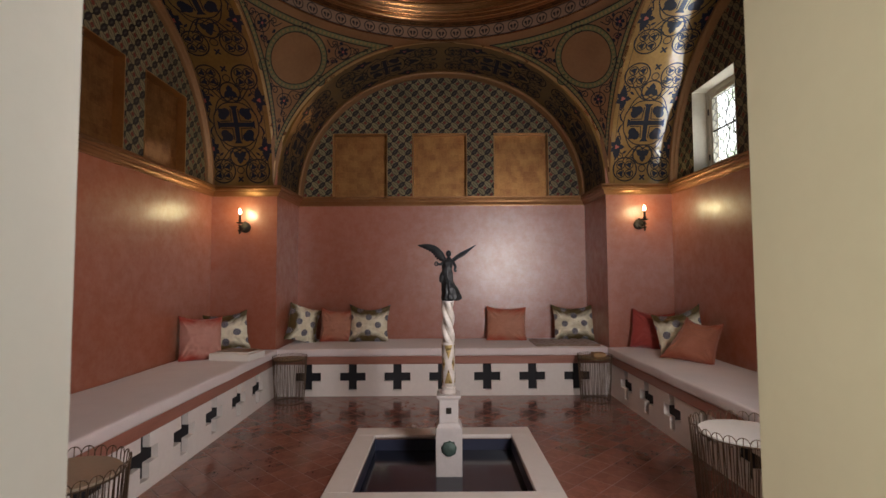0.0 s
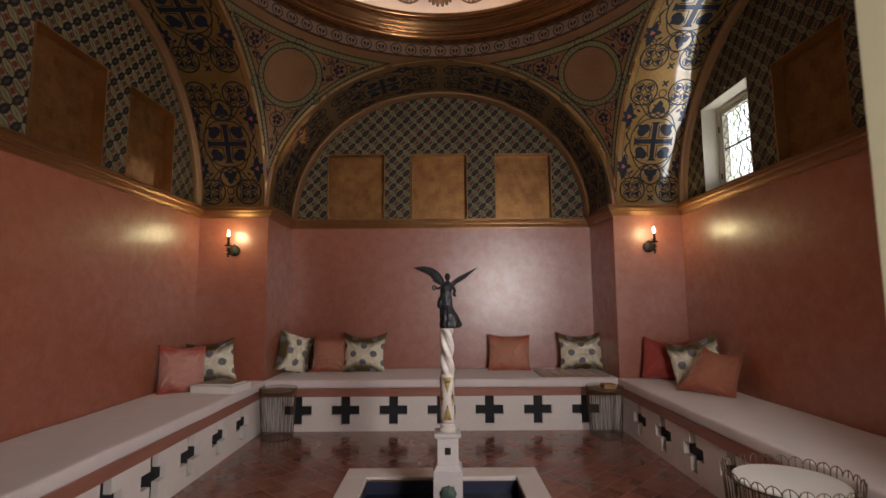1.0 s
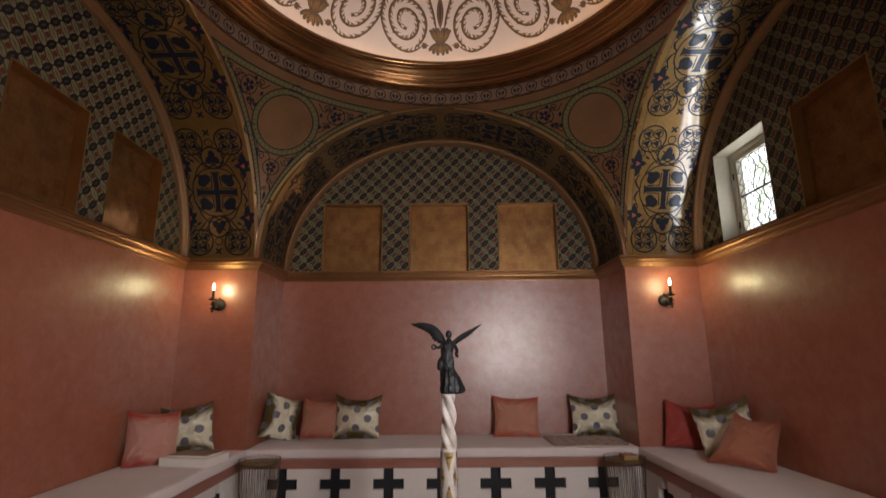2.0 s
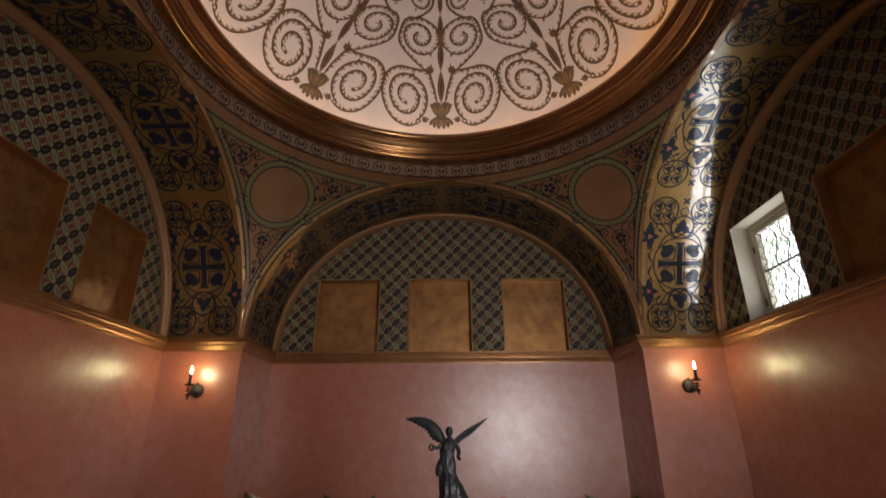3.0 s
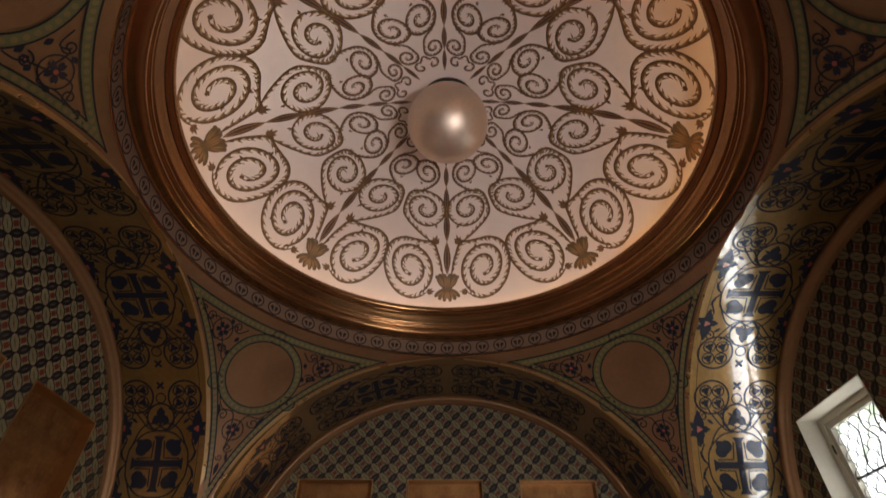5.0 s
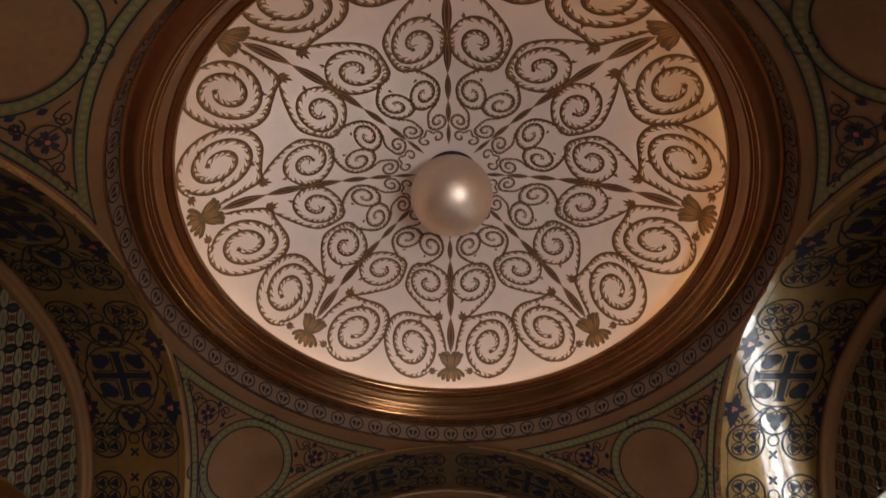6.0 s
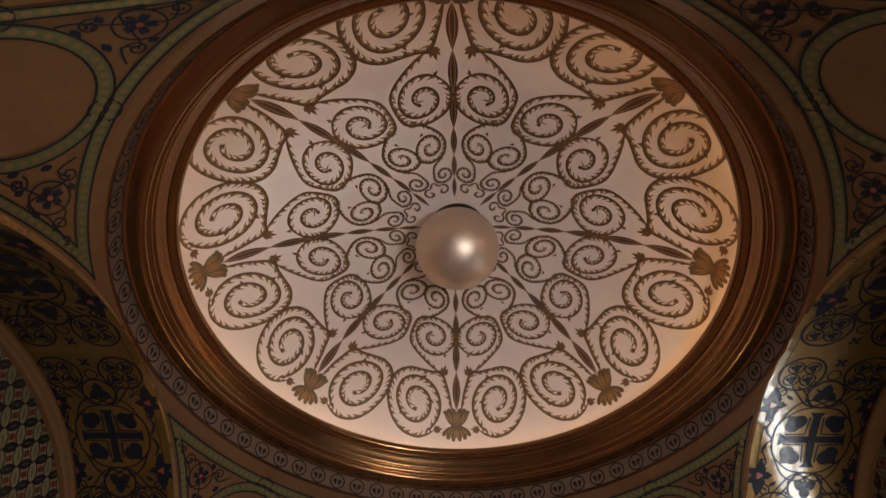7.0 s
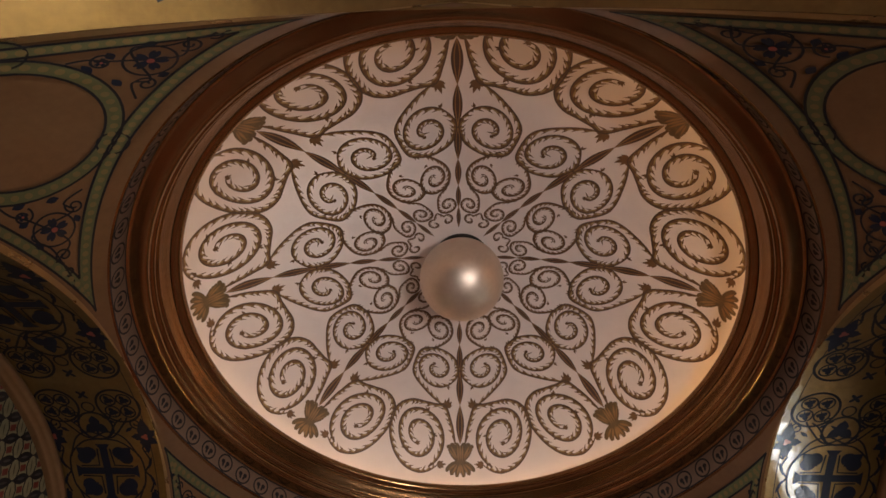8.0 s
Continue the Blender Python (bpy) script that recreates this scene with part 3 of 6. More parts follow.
# drum with frieze and cornice, and the dome
DRUM = [(2.32, 4.43), (2.092, 4.408), (2.092, 4.585), (2.070, 4.588), (2.030, 4.590), (2.006, 4.592), (1.990, 4.597), (1.979, 4.607), (1.975, 4.620),
        (1.980, 4.634), (1.992, 4.643), (1.992, 4.648), (1.976, 4.652), (1.966, 4.661), (1.964, 4.672), (1.970, 4.682), (1.984, 4.688), (1.986, 4.697), (1.966, 4.700),
        (1.962, 4.712), (1.956, 4.730), (1.944, 4.756), (1.934, 4.776), (1.931, 4.790), (1.938, 4.794), (1.934, 4.802), (1.908, 4.806), (1.893, 4.815), (1.886, 4.830),
        (1.886, 4.848), (1.892, 4.863), (1.904, 4.873), (1.920, 4.876), (1.936, 4.860), (1.940, 4.790), (2.08, 4.790), (2.32, 4.84)]
cornice = finish(revolve(DRUM, 128, close=True), "dome_cornice", GILT, smooth=True)
cornice.matrix_basis = pose(DOME_X, DOME_Y, 0)
tagged(cornice, "round gilded cornice with stepped mouldings under the dome", "cornice", kind="structure")
DOME_A, DOME_Z, DOME_H = 2.0, 4.87, 0.87


def dome_z(r):
    return DOME_Z + DOME_H * math.sqrt(max(0.0, 1 - (r / DOME_A) ** 2))


prof = [(DOME_A * math.sin(math.pi / 2 * i / 40), DOME_Z + DOME_H * math.cos(math.pi / 2 * i / 40)) for i in range(41)]
prof += [(DOME_A + 0.12, DOME_Z), (DOME_A + 0.12, DOME_Z + 0.6), (1.2, DOME_Z + DOME_H + 0.1), (0.0, DOME_Z + DOME_H + 0.12)]
dome = finish(revolve(prof, 128), "dome", WHITE_DOME, smooth=True)
dome.matrix_basis = pose(DOME_X, DOME_Y, 0)
tagged(dome, "white plaster dome painted with eight spokes of bronze scrolls", "dome", kind="structure")
roof = finish(slab_with_holes(-3.3, 3.3, 4.73, 4.9, -3.6, 3.3, [(-2.1, 2.1, -2.1, 2.1)]), "ceiling", PLASTER)
roof.matrix_basis = Matrix(((1, 0, 0, 0), (0, 0, 1, 0), (0, 1, 0, 0), (0, 0, 0, 1)))
tagged(roof, "plain slab over the arms, out of sight", "ceiling", kind="structure")

# vestibule behind the camera
VY0, VY1 = -6.6, -(B + 0.22 + 0.48)
vest = bmesh.new()
add_box(vest, (-2.6, VY0 - 0.2, 0), (2.6, VY0, 3.0))
add_box(vest, (-2.6, VY0, 0), (-2.4, VY1, 3.0))
add_box(vest, (2.4, VY0, 0), (2.6, VY1, 3.0))
ob = finish(vest, "vestibule_wall", CREAM)
tagged(ob, "plain cream walls of the vestibule before the room", "wall", kind="structure")
ob = finish(box((-2.6, VY0 - 0.2, 3.0), (2.6, VY1 + 0.02, 3.15)), "vestibule_ceiling", CREAM)
tagged(ob, "plain cream vestibule ceiling", "ceiling", kind="structure")
ob = finish(box((-2.6, VY0 - 0.2, -0.2), (2.6, VY1, -0.004)), "vestibule_floor", GROUT)
tagged(ob, "plain vestibule floor", "floor", kind="structure")
# cream lining of the doorway and the vestibule side of its wall
x0, x1, y0, y1 = -0.757, 0.635, -(B + 0.22 + 0.49), -(B + 0.219)
for name, lo, hi in (("door_jamb", (x0 - 0.02, y0, 0), (x0 + 0.006, y1, 2.442)), ("door_jamb", (x1 - 0.006, y0, 0), (x1 + 0.02, y1, 2.442)), ("door_head", (x0 - 0.02, y0, 2.444), (x1 + 0.02, y1, 2.47))):
    ob = finish(box(lo, hi, 0.004, 2), name, CREAM)
    tagged(ob, "cream painted lining of the wide doorway", "door frame", "doorway lining", "structure")
ob = finish(slab_with_holes(-2.4, 2.4, y0 - 0.02, y0, 0, 3.0, [(x0, x1, 0, 2.456), (1.27, 2.01, 1.15, 2.44)]), "vestibule_wall_north", CREAM)
tagged(ob, "cream painted wall round the doorway", "wall", kind="structure")

# floor below the tiles, with the pool's pit left open
POOL = (-0.62, 0.62, -0.69, 0.50)
ground = finish(slab_with_holes(-3.1, 3.1, -0.2, -0.0007, -3.6, 3.1, [(POOL[0], POOL[1], POOL[2], POOL[3])]), "floor", GROUT)
ground.matrix_basis = Matrix(((1, 0, 0, 0), (0, 0, 1, 0), (0, 1, 0, 0), (0, 0, 0, 1)))
tagged(ground, "grout bed of the diagonal terracotta tile floor", "floor", kind="structure")

# ---- painted ornament, laid on its curved grounds ----
class Paint:
    """Collects flat painted shapes drawn in (u, v) metres and laid on a surface by a mapping."""

    def __init__(self, place):
        self.place, self.bm = place, bmesh.new()

    def put(self, u, v):
        return self.bm.verts.new(self.place(u, v))

    def ribbon(self, pts, left, right, closed=False):
        n = len(pts)
        rows = []
        for i in range(n):
            a = pts[(i - 1) % n] if closed or i else pts[0]
            b = pts[(i + 1) % n] if closed or i < n - 1 else pts[-1]
            dx, dy = b[0] - a[0], b[1] - a[1]
            d = math.hypot(dx, dy) or 1.0
            nx, ny = -dy / d, dx / d
            t = i / max(1, n - 1)
            l = left(t, i) if callable(left) else left
            r = right(t, i) if callable(right) else right
            rows.append((self.put(pts[i][0] + nx * l, pts[i][1] + ny * l), self.put(pts[i][0] - nx * r, pts[i][1] - ny * r)))
        for p, q in list(zip(rows, rows[1:])) + ([(rows[-1], rows[0])] if closed else []):
            self.bm.faces.new((p[0], p[1], q[1], q[0]))

    def ring(self, u, v, r, w, steps=28):
        self.ribbon([(u + r * math.cos(2 * math.pi * i / steps), v + r * math.sin(2 * math.pi * i / steps)) for i in range(steps)], w / 2, w / 2, True)

    def blob(self, u, v, radius, steps=24, turn=0.0):
        """A filled shape; radius is a number or a function of the angle."""
        mid = self.put(u, v)
        rim = []
        for i in range(steps):
            a = 2 * math.pi * i / steps
            r = radius(a) if callable(radius) else radius
            rim.append(self.put(u + r * math.cos(a + turn), v + r * math.sin(a + turn)))
        for i in range(steps):
            self.bm.faces.new((mid, rim[i], rim[(i + 1) % steps]))

    def leaf(self, u0, v0, u1, v1, width, steps=8, power=1.0):
        pts = [(u0 + (u1 - u0) * i / steps, v0 + (v1 - v0) * i / steps) for i in range(steps + 1)]
        self.ribbon(pts, lambda t, i: width * math.sin(math.pi * t ** power) / 2 + 0.0005, lambda t, i: width * math.sin(math.pi * t ** power) / 2 + 0.0005)


def curve(points, per=10):
    """A smooth line through points."""
    out = []
    n = len(points)
    for i in range(n - 1):
        p0, p1, p2, p3 = (points[max(0, min(n - 1, i + k))] for k in (-1, 0, 1, 2))
        for j in range(per):
            t = j / per
            out.append(tuple(0.5 * (2 * p1[k] + (p2[k] - p0[k]) * t + (2 * p0[k] - 5 * p1[k] + 4 * p2[k] - p3[k]) * t * t
                                    + (3 * p1[k] - p0[k] - 3 * p2[k] + p3[k]) * t ** 3) for k in (0, 1)))
    out.append(points[-1])
    return out


def spiral(cu, cv, r0, r1, a0, turns, steps=60):
    return [(cu + (r0 + (r1 - r0) * t ** 0.85) * math.cos(radians(a0) + 2 * math.pi * turns * t),
             cv + (r0 + (r1 - r0) * t ** 0.85) * math.sin(radians(a0) + 2 * math.pi * turns * t)) for t in (i / steps for i in range(steps + 1))]


def spaced(pts, step):
    """The same line with points at an even spacing."""
    out, left = [pts[0]], step
    for a, b in zip(pts, pts[1:]):
        d = math.hypot(b[0] - a[0], b[1] - a[1])
        while d >= left and d > 0:
            t = left / d
            a = (a[0] + (b[0] - a[0]) * t, a[1] + (b[1] - a[1]) * t)
            out.append(a)
            d -= left
            left = step
        left -= d
    return out + [pts[-1]]


# -- scrolls of the dome: u runs round (at the radius of v), v up the meridian from the rim
MERIDIAN = [(0.0, DOME_A)]
for i in range(1, 401):
    t = math.pi / 2 * i / 400
    r, z = DOME_A * math.cos(t), DOME_H * math.sin(t)
    pr, pz = DOME_A * math.cos(t - math.pi / 800), DOME_H * math.sin(t - math.pi / 800)
    MERIDIAN.append((MERIDIAN[-1][0] + math.hypot(r - pr, z - pz), r))


def dome_v(r):
    return float(np.interp(-r, [-m[1] for m in MERIDIAN], [m[0] for m in MERIDIAN]))


def dome_r(v):
    return float(np.interp(v, [m[0] for m in MERIDIAN], [m[1] for m in MERIDIAN]))


def dome_place(lift):
    def place(u, v):
        r = max(0.05, dome_r(v))
        a = u / r
        k = 1 - lift
        return Vector((r * k * math.sin(a), r * k * math.cos(a), DOME_Z + (dome_z(r) - DOME_Z) * k))
    return place


def polar(r, deg):
    """Dome coordinates of a place by its radius and its angle from the spoke."""
    return (radians(deg) * r, dome_v(r))


def vine(paint, pts, w, tooth=0.045, side=1):
    """A leafy vine: a dark stem along its smooth edge, a row of small pointed leaves along the other."""
    w *= 0.98
    pts = spaced(pts, tooth / 6)
    rng = random.Random(len(pts))
    edge, leaflets = [], []
    while len(edge) < len(pts):
        n, size = rng.randint(5, 11), rng.uniform(0.55, 1.40)
        reach = size * (1.15 if w > 0.0144 else 0.62)
        leaflets.append((len(edge), len(edge) + n - 2, 0.75 + reach))
        # a leaflet swells slowly, ends in a point and falls back to the stem
        edge += [0.75 + (reach * (i / (n - 2)) ** 1.4 if i < n - 1 else size * 0.25) for i in range(n)]
    # each leaflet ends in a point that leans forward; those of the broad vines hold a gilded lobe
    for i0, i1, reach in leaflets[1:-1]:
        if i1 + 2 >= len(pts):
            continue
        (ua, va), (ub, vb), (uc, vc) = pts[i0], pts[i1], pts[min(len(pts) - 1, i1 + 3)]
        d = math.hypot(ub - ua, vb - va) or 1.0
        nu, nv = -(vb - va) / d * side, (ub - ua) / d * side
        mu, mv = (ua + ub) / 2, (va + vb) / 2
        out = w * (reach + 0.45)
        paint.leaf(mu + nu * w * 0.45, mv + nv * w * 0.45, uc + nu * out, vc + nv * out, w * 0.62, 5, 0.6)
        if w > 0.0144:
            paint.gilt.leaf(ua + nu * w * 0.25, va + nv * w * 0.25, ub + nu * w * reach * 0.62, vb + nv * w * reach * 0.62, w * rng.uniform(0.40, 0.66), 5, 0.8)
    saw = lambda i: w * edge[i]
    ends = lambda t: min(1.0, 0.5 + 6 * t, 0.3 + 6 * (1 - t))
    stem = lambda t, i: w * 0.62 * ends(t)
    leaves = lambda t, i: saw(i) * ends(t)
    paint.ribbon(pts, leaves if side > 0 else stem, stem if side > 0 else leaves)
    rim = lambda t, i: w * 0.66 * ends(t)
    inner = lambda t, i: -w * 0.22 * ends(t)
    paint.stems.ribbon(pts, inner if side > 0 else rim, rim if side > 0 else inner)


def tuft(paint, u, v, size, turn):
    """A spray of pointed leaves."""
    size *= 1.25
    for k in (-50, -25, 0, 25, 50):
        a = radians(turn + k)
        q = size * (1 - abs(k) / 110)
        paint.leaf(u, v, u + q * math.cos(a), v + q * math.sin(a), size * 0.30, 6, 0.75)


def hook(paint, u, v, size, turn):
    """A small curled leaf that springs from a vine."""
    a, b = radians(turn), radians(turn + 45)
    paint.leaf(u, v, u + size * math.cos(a), v + size * math.sin(a), size * 0.42, 6, 0.7)
    paint.leaf(u, v, u + size * 0.75 * math.cos(b), v + size * 0.75 * math.sin(b), size * 0.32, 6, 0.7)


def dome_scrolls(paint, s):
    """All the vines on one side (s = 1 or -1) of a spoke."""
    def at(r, deg):
        u, v = polar(r, deg)
        return (u * s, v)

    turned = lambda deg: deg if s > 0 else 180 - deg

    def oval(cu, cv, ru, rv, deg):
        return (cu + s * ru * math.cos(radians(deg)), cv + rv * math.sin(radians(deg)))

    def coil(cu, cv, ru, rv, a0, a1, k0, k1, n=90):
        return [oval(cu, cv, ru * (k0 + (k1 - k0) * t), rv * (k0 + (k1 - k0) * t), a0 + (a1 - a0) * t) for t in (i / n for i in range(n + 1))]

    # stem from the palmette, running on into the outer ring of the big scroll
    cu, cv = at(1.772, 12.9)
    ru, rv = 0.283, 0.326
    fork = (s * 0.142, cv + 0.292)
    outer = curve([(s * 0.046, cv - 0.06), (s * 0.066, cv + 0.05), (s * 0.096, cv + 0.17), fork, (cu - s * 0.52 * ru, cv + 0.95 * rv)] + [oval(cu, cv, ru, rv, a) for a in (102, 80, 55, 30, 0, -30, -60, -90, -112, -130)])
    vine(paint, outer, 0.0190, 0.050, -s)
    inner = coil(cu, cv, ru, rv, -112, -790, 0.90, 0.27, 150)
    vine(paint, inner, 0.0195, 0.050, -s)
    tuft(paint, *inner[-1], 0.042, turned(150))
    tuft(paint, *outer[-1], 0.070, turned(172))
    tuft(paint, s * 0.128, cv + 0.285, 0.085, turned(104))
    for i, size, turn in ((30, 0.05, 120), (64, 0.05, 40), (96, 0.045, 200)):
        hook(paint, *inner[i], size, turned(turn))
    # middle scroll
    bv = cv
    cu, cv = at(1.172, 10.8)
    mid = curve([fork, (s * 0.230, bv + 0.355), at(1.395, 13.4), at(1.30, 18.6), at(1.215, 21.0)] + [oval(cu, cv, 0.207, 0.205, a) for a in (38, 65, 100, 140, 175, 205, 240)])
    vine(paint, mid, 0.0170, 0.042, s)
    core = coil(cu, cv, 0.207, 0.205, 225, 800, 0.98, 0.20, 120)
    vine(paint, core, 0.0165, 0.042, s)
    hook(paint, *mid[-1], 0.040, turned(250))
    tuft(paint, *core[-1], 0.028, turned(20))
    tuft(paint, *at(1.02, 18.2), 0.055, turned(120))
    # small scrolls, each springing from the one below
    cu, cv = at(0.772, 13.6)
    low = curve([at(1.02, 17.6), at(0.95, 11.6), at(0.88, 6.8), at(0.81, 4.8)] + [oval(cu, cv, 0.118, 0.132, a) for a in (165, 130, 90, 50)])
    vine(paint, low + coil(cu, cv, 0.118, 0.132, 45, -475, 1.0, 0.20, 90), 0.0138, 0.030, -s)
    hook(paint, *at(0.905, 15.2), 0.034, turned(60))
    cu, cv = at(0.515, 9.5)
    small = curve([at(0.72, 5.2), at(0.66, 9.0), at(0.60, 15.2)] + [oval(cu, cv, 0.080, 0.080, a) for a in (10, 40)])
    vine(paint, small + coil(cu, cv, 0.080, 0.080, 45, 590, 1.0, 0.20, 80), 0.0108, 0.024, s)
    # open volutes that meet in pairs round the crown
    cu, cv = at(0.375, 13.6)
    vine(paint, [at(0.462, 22.2)] + coil(cu, cv, 0.050, 0.052, -52, -425, 1.0, 0.36, 50), 0.0088, 0.020, -s)


paint = Paint(dome_place(0.0016))
paint.stems = Paint(dome_place(0.0022))
paint.gilt = Paint(dome_place(0.0020))
for s in (1, -1):
    dome_scrolls(paint, s)
scroll = part("painted_scroll", paint.bm, SCROLL, dome, "bronze-brown painted acanthus scrolls")
gilt = part("painted_leaf_lobe", paint.gilt.bm, LEAF_OCHRE, dome, "golden ochre lobes of the scroll leaves")
stems = part("painted_stem", paint.stems.bm, SCROLL_STEM, dome, "dark brown painted stems of the scrolls")
# spokes: a chain of spindles
paint, core_paint = Paint(dome_place(0.0026)), Paint(dome_place(0.0034))
JOINTS = [1.82, 1.513, 1.191, 0.921, 0.69, 0.49, 0.30]
for a_, b_ in zip(JOINTS, JOINTS[1:]):
    w = (0.0105 + 0.0345 * a_ / 1.86) * 1.72
    v0, v1 = dome_v(a_), dome_v(b_) + 0.010
    paint.leaf(0, v0, 0, v1, w, 12, 0.95)
    for k in (-0.20, 0.20):
        core_paint.ribbon(curve([(0, v0 + 0.01), (k * w, v0 + (v1 - v0) * 0.3), (k * w * 1.05, v0 + (v1 - v0) * 0.6), (0, v1 - 0.01)], 6), 0.05 * w, 0.05 * w)
spoke = part("painted_spoke", paint.bm, SPINDLE, dome, "dark brown painted spindle spoke")
core = part("spoke_stripe", core_paint.bm, OCHRE, dome, "ochre painted stripes of a spoke")
# palmette: a fan of leaves over a waist and a spreading foot
paint, gold_paint = Paint(dome_place(0.0030)), Paint(dome_place(0.0038))
W0 = 0.25
for su in (-1, 1):
    for (eu, ev, wd) in ((0.128, 0.150, 0.060), (0.092, 0.172, 0.055), (0.105, 0.095, 0.050), (0.040, 0.178, 0.050)):
        pts = curve([(su * 0.010, W0 - 0.01), (su * eu * 0.42, W0 + ev * 0.50), (su * eu * 0.80, W0 + ev * 0.92), (su * eu, W0 + ev * 0.90)], 6)
        paint.ribbon(pts, lambda t, i: wd * math.sin(math.pi * (0.1 + 0.85 * t)) / 2, lambda t, i: wd * math.sin(math.pi * (0.1 + 0.85 * t)) / 2)
    for (eu, ev, wd) in ((0.120, -0.075, 0.046), (0.078, -0.105, 0.050), (0.030, -0.122, 0.046)):
        pts = curve([(su * 0.008, W0 + 0.015), (su * eu * 0.62, W0 + ev * 0.20), (su * eu, W0 + ev * 0.75), (su * eu * 0.98, W0 + ev)], 6)
        paint.ribbon(pts, lambda t, i: wd * (0.35 + 0.65 * math.sin(math.pi * (0.15 + 0.8 * t))) / 2, lambda t, i: wd * (0.35 + 0.65 * math.sin(math.pi * (0.15 + 0.8 * t))) / 2)
        gold_paint.leaf(su * eu * 0.35, W0 + ev * 0.12, su * eu * 0.93, W0 + ev * 0.86, wd * 0.36, 6)
    gold_paint.leaf(su * 0.030, W0 + 0.04, su * 0.086, W0 + 0.146, 0.017, 6)
    gold_paint.leaf(su * 0.018, W0 + 0.02, su * 0.024, W0 + 0.155, 0.016, 6)
    gold_paint.leaf(su * 0.040, W0 + 0.035, su * 0.104, W0 + 0.118, 0.012, 6)
paint.ribbon([(-0.036, W0 + 0.002), (0.036, W0 + 0.002)], 0.009, 0.009)
gold_paint.leaf(0, W0 - 0.01, 0, W0 - 0.10, 0.020, 6)
gold_paint.leaf(0, W0 + 0.02, 0, W0 + 0.165, 0.016, 6)
palmette = part("painted_palmette", paint.bm, PALMETTE, dome, "brown painted palmette at the rim")
ochre = part("palmette_veins", gold_paint.bm, OCHRE, dome, "ochre painted veins of a palmette")
for k in range(1, 8):
    for src in (scroll, gilt, stems, spoke, core, palmette, ochre):
        c = src.copy()
        scene.collection.objects.link(c)
        c.matrix_basis = pose(0, 0, 0, 0, 0, 45 * k)

# -- soffits of the arches: v runs along the curve from one ledge to the other, u across
FINE = arch_points(count=600)
ARC = [0.0]
for p, q in zip(FINE, FINE[1:]):
    ARC.append(ARC[-1] + math.hypot(q[0] - p[0], q[1] - p[1]))
MID = (A + B) / 2 - 0.01
SOFFIT_0 = 0.045
SOFFIT_L = ARC[-1] - 2 * SOFFIT_0
FX, FZ = [p[0] for p in FINE], [p[1] for p in FINE]


def soffit_place(lift):
    def place(u, v):
        s = v + SOFFIT_0
        x, z = np.interp(s, ARC, FX), np.interp(s, ARC, FZ)
        xa, za = np.interp(s - 0.02, ARC, FX), np.interp(s - 0.02, ARC, FZ)
        xb, zb = np.interp(s + 0.02, ARC, FX), np.interp(s + 0.02, ARC, FZ)
        d = math.hypot(xb - xa, zb - za)
        return Vector((x + lift * (zb - za) / d, MID + u, z - lift * (xb - xa) / d))
    return place


def trefoil(p, u, v, r, turn):
    p.blob(u, v, lambda a: r * (0.76 + 0.24 * math.cos(3 * a) + 0.07 * math.cos(9 * a)), 24, radians(turn))
    p.leaf(u, v, u + r * 1.1 * math.cos(radians(turn + 60)), v + r * 1.1 * math.sin(radians(turn + 60)), r * 0.25, 4)


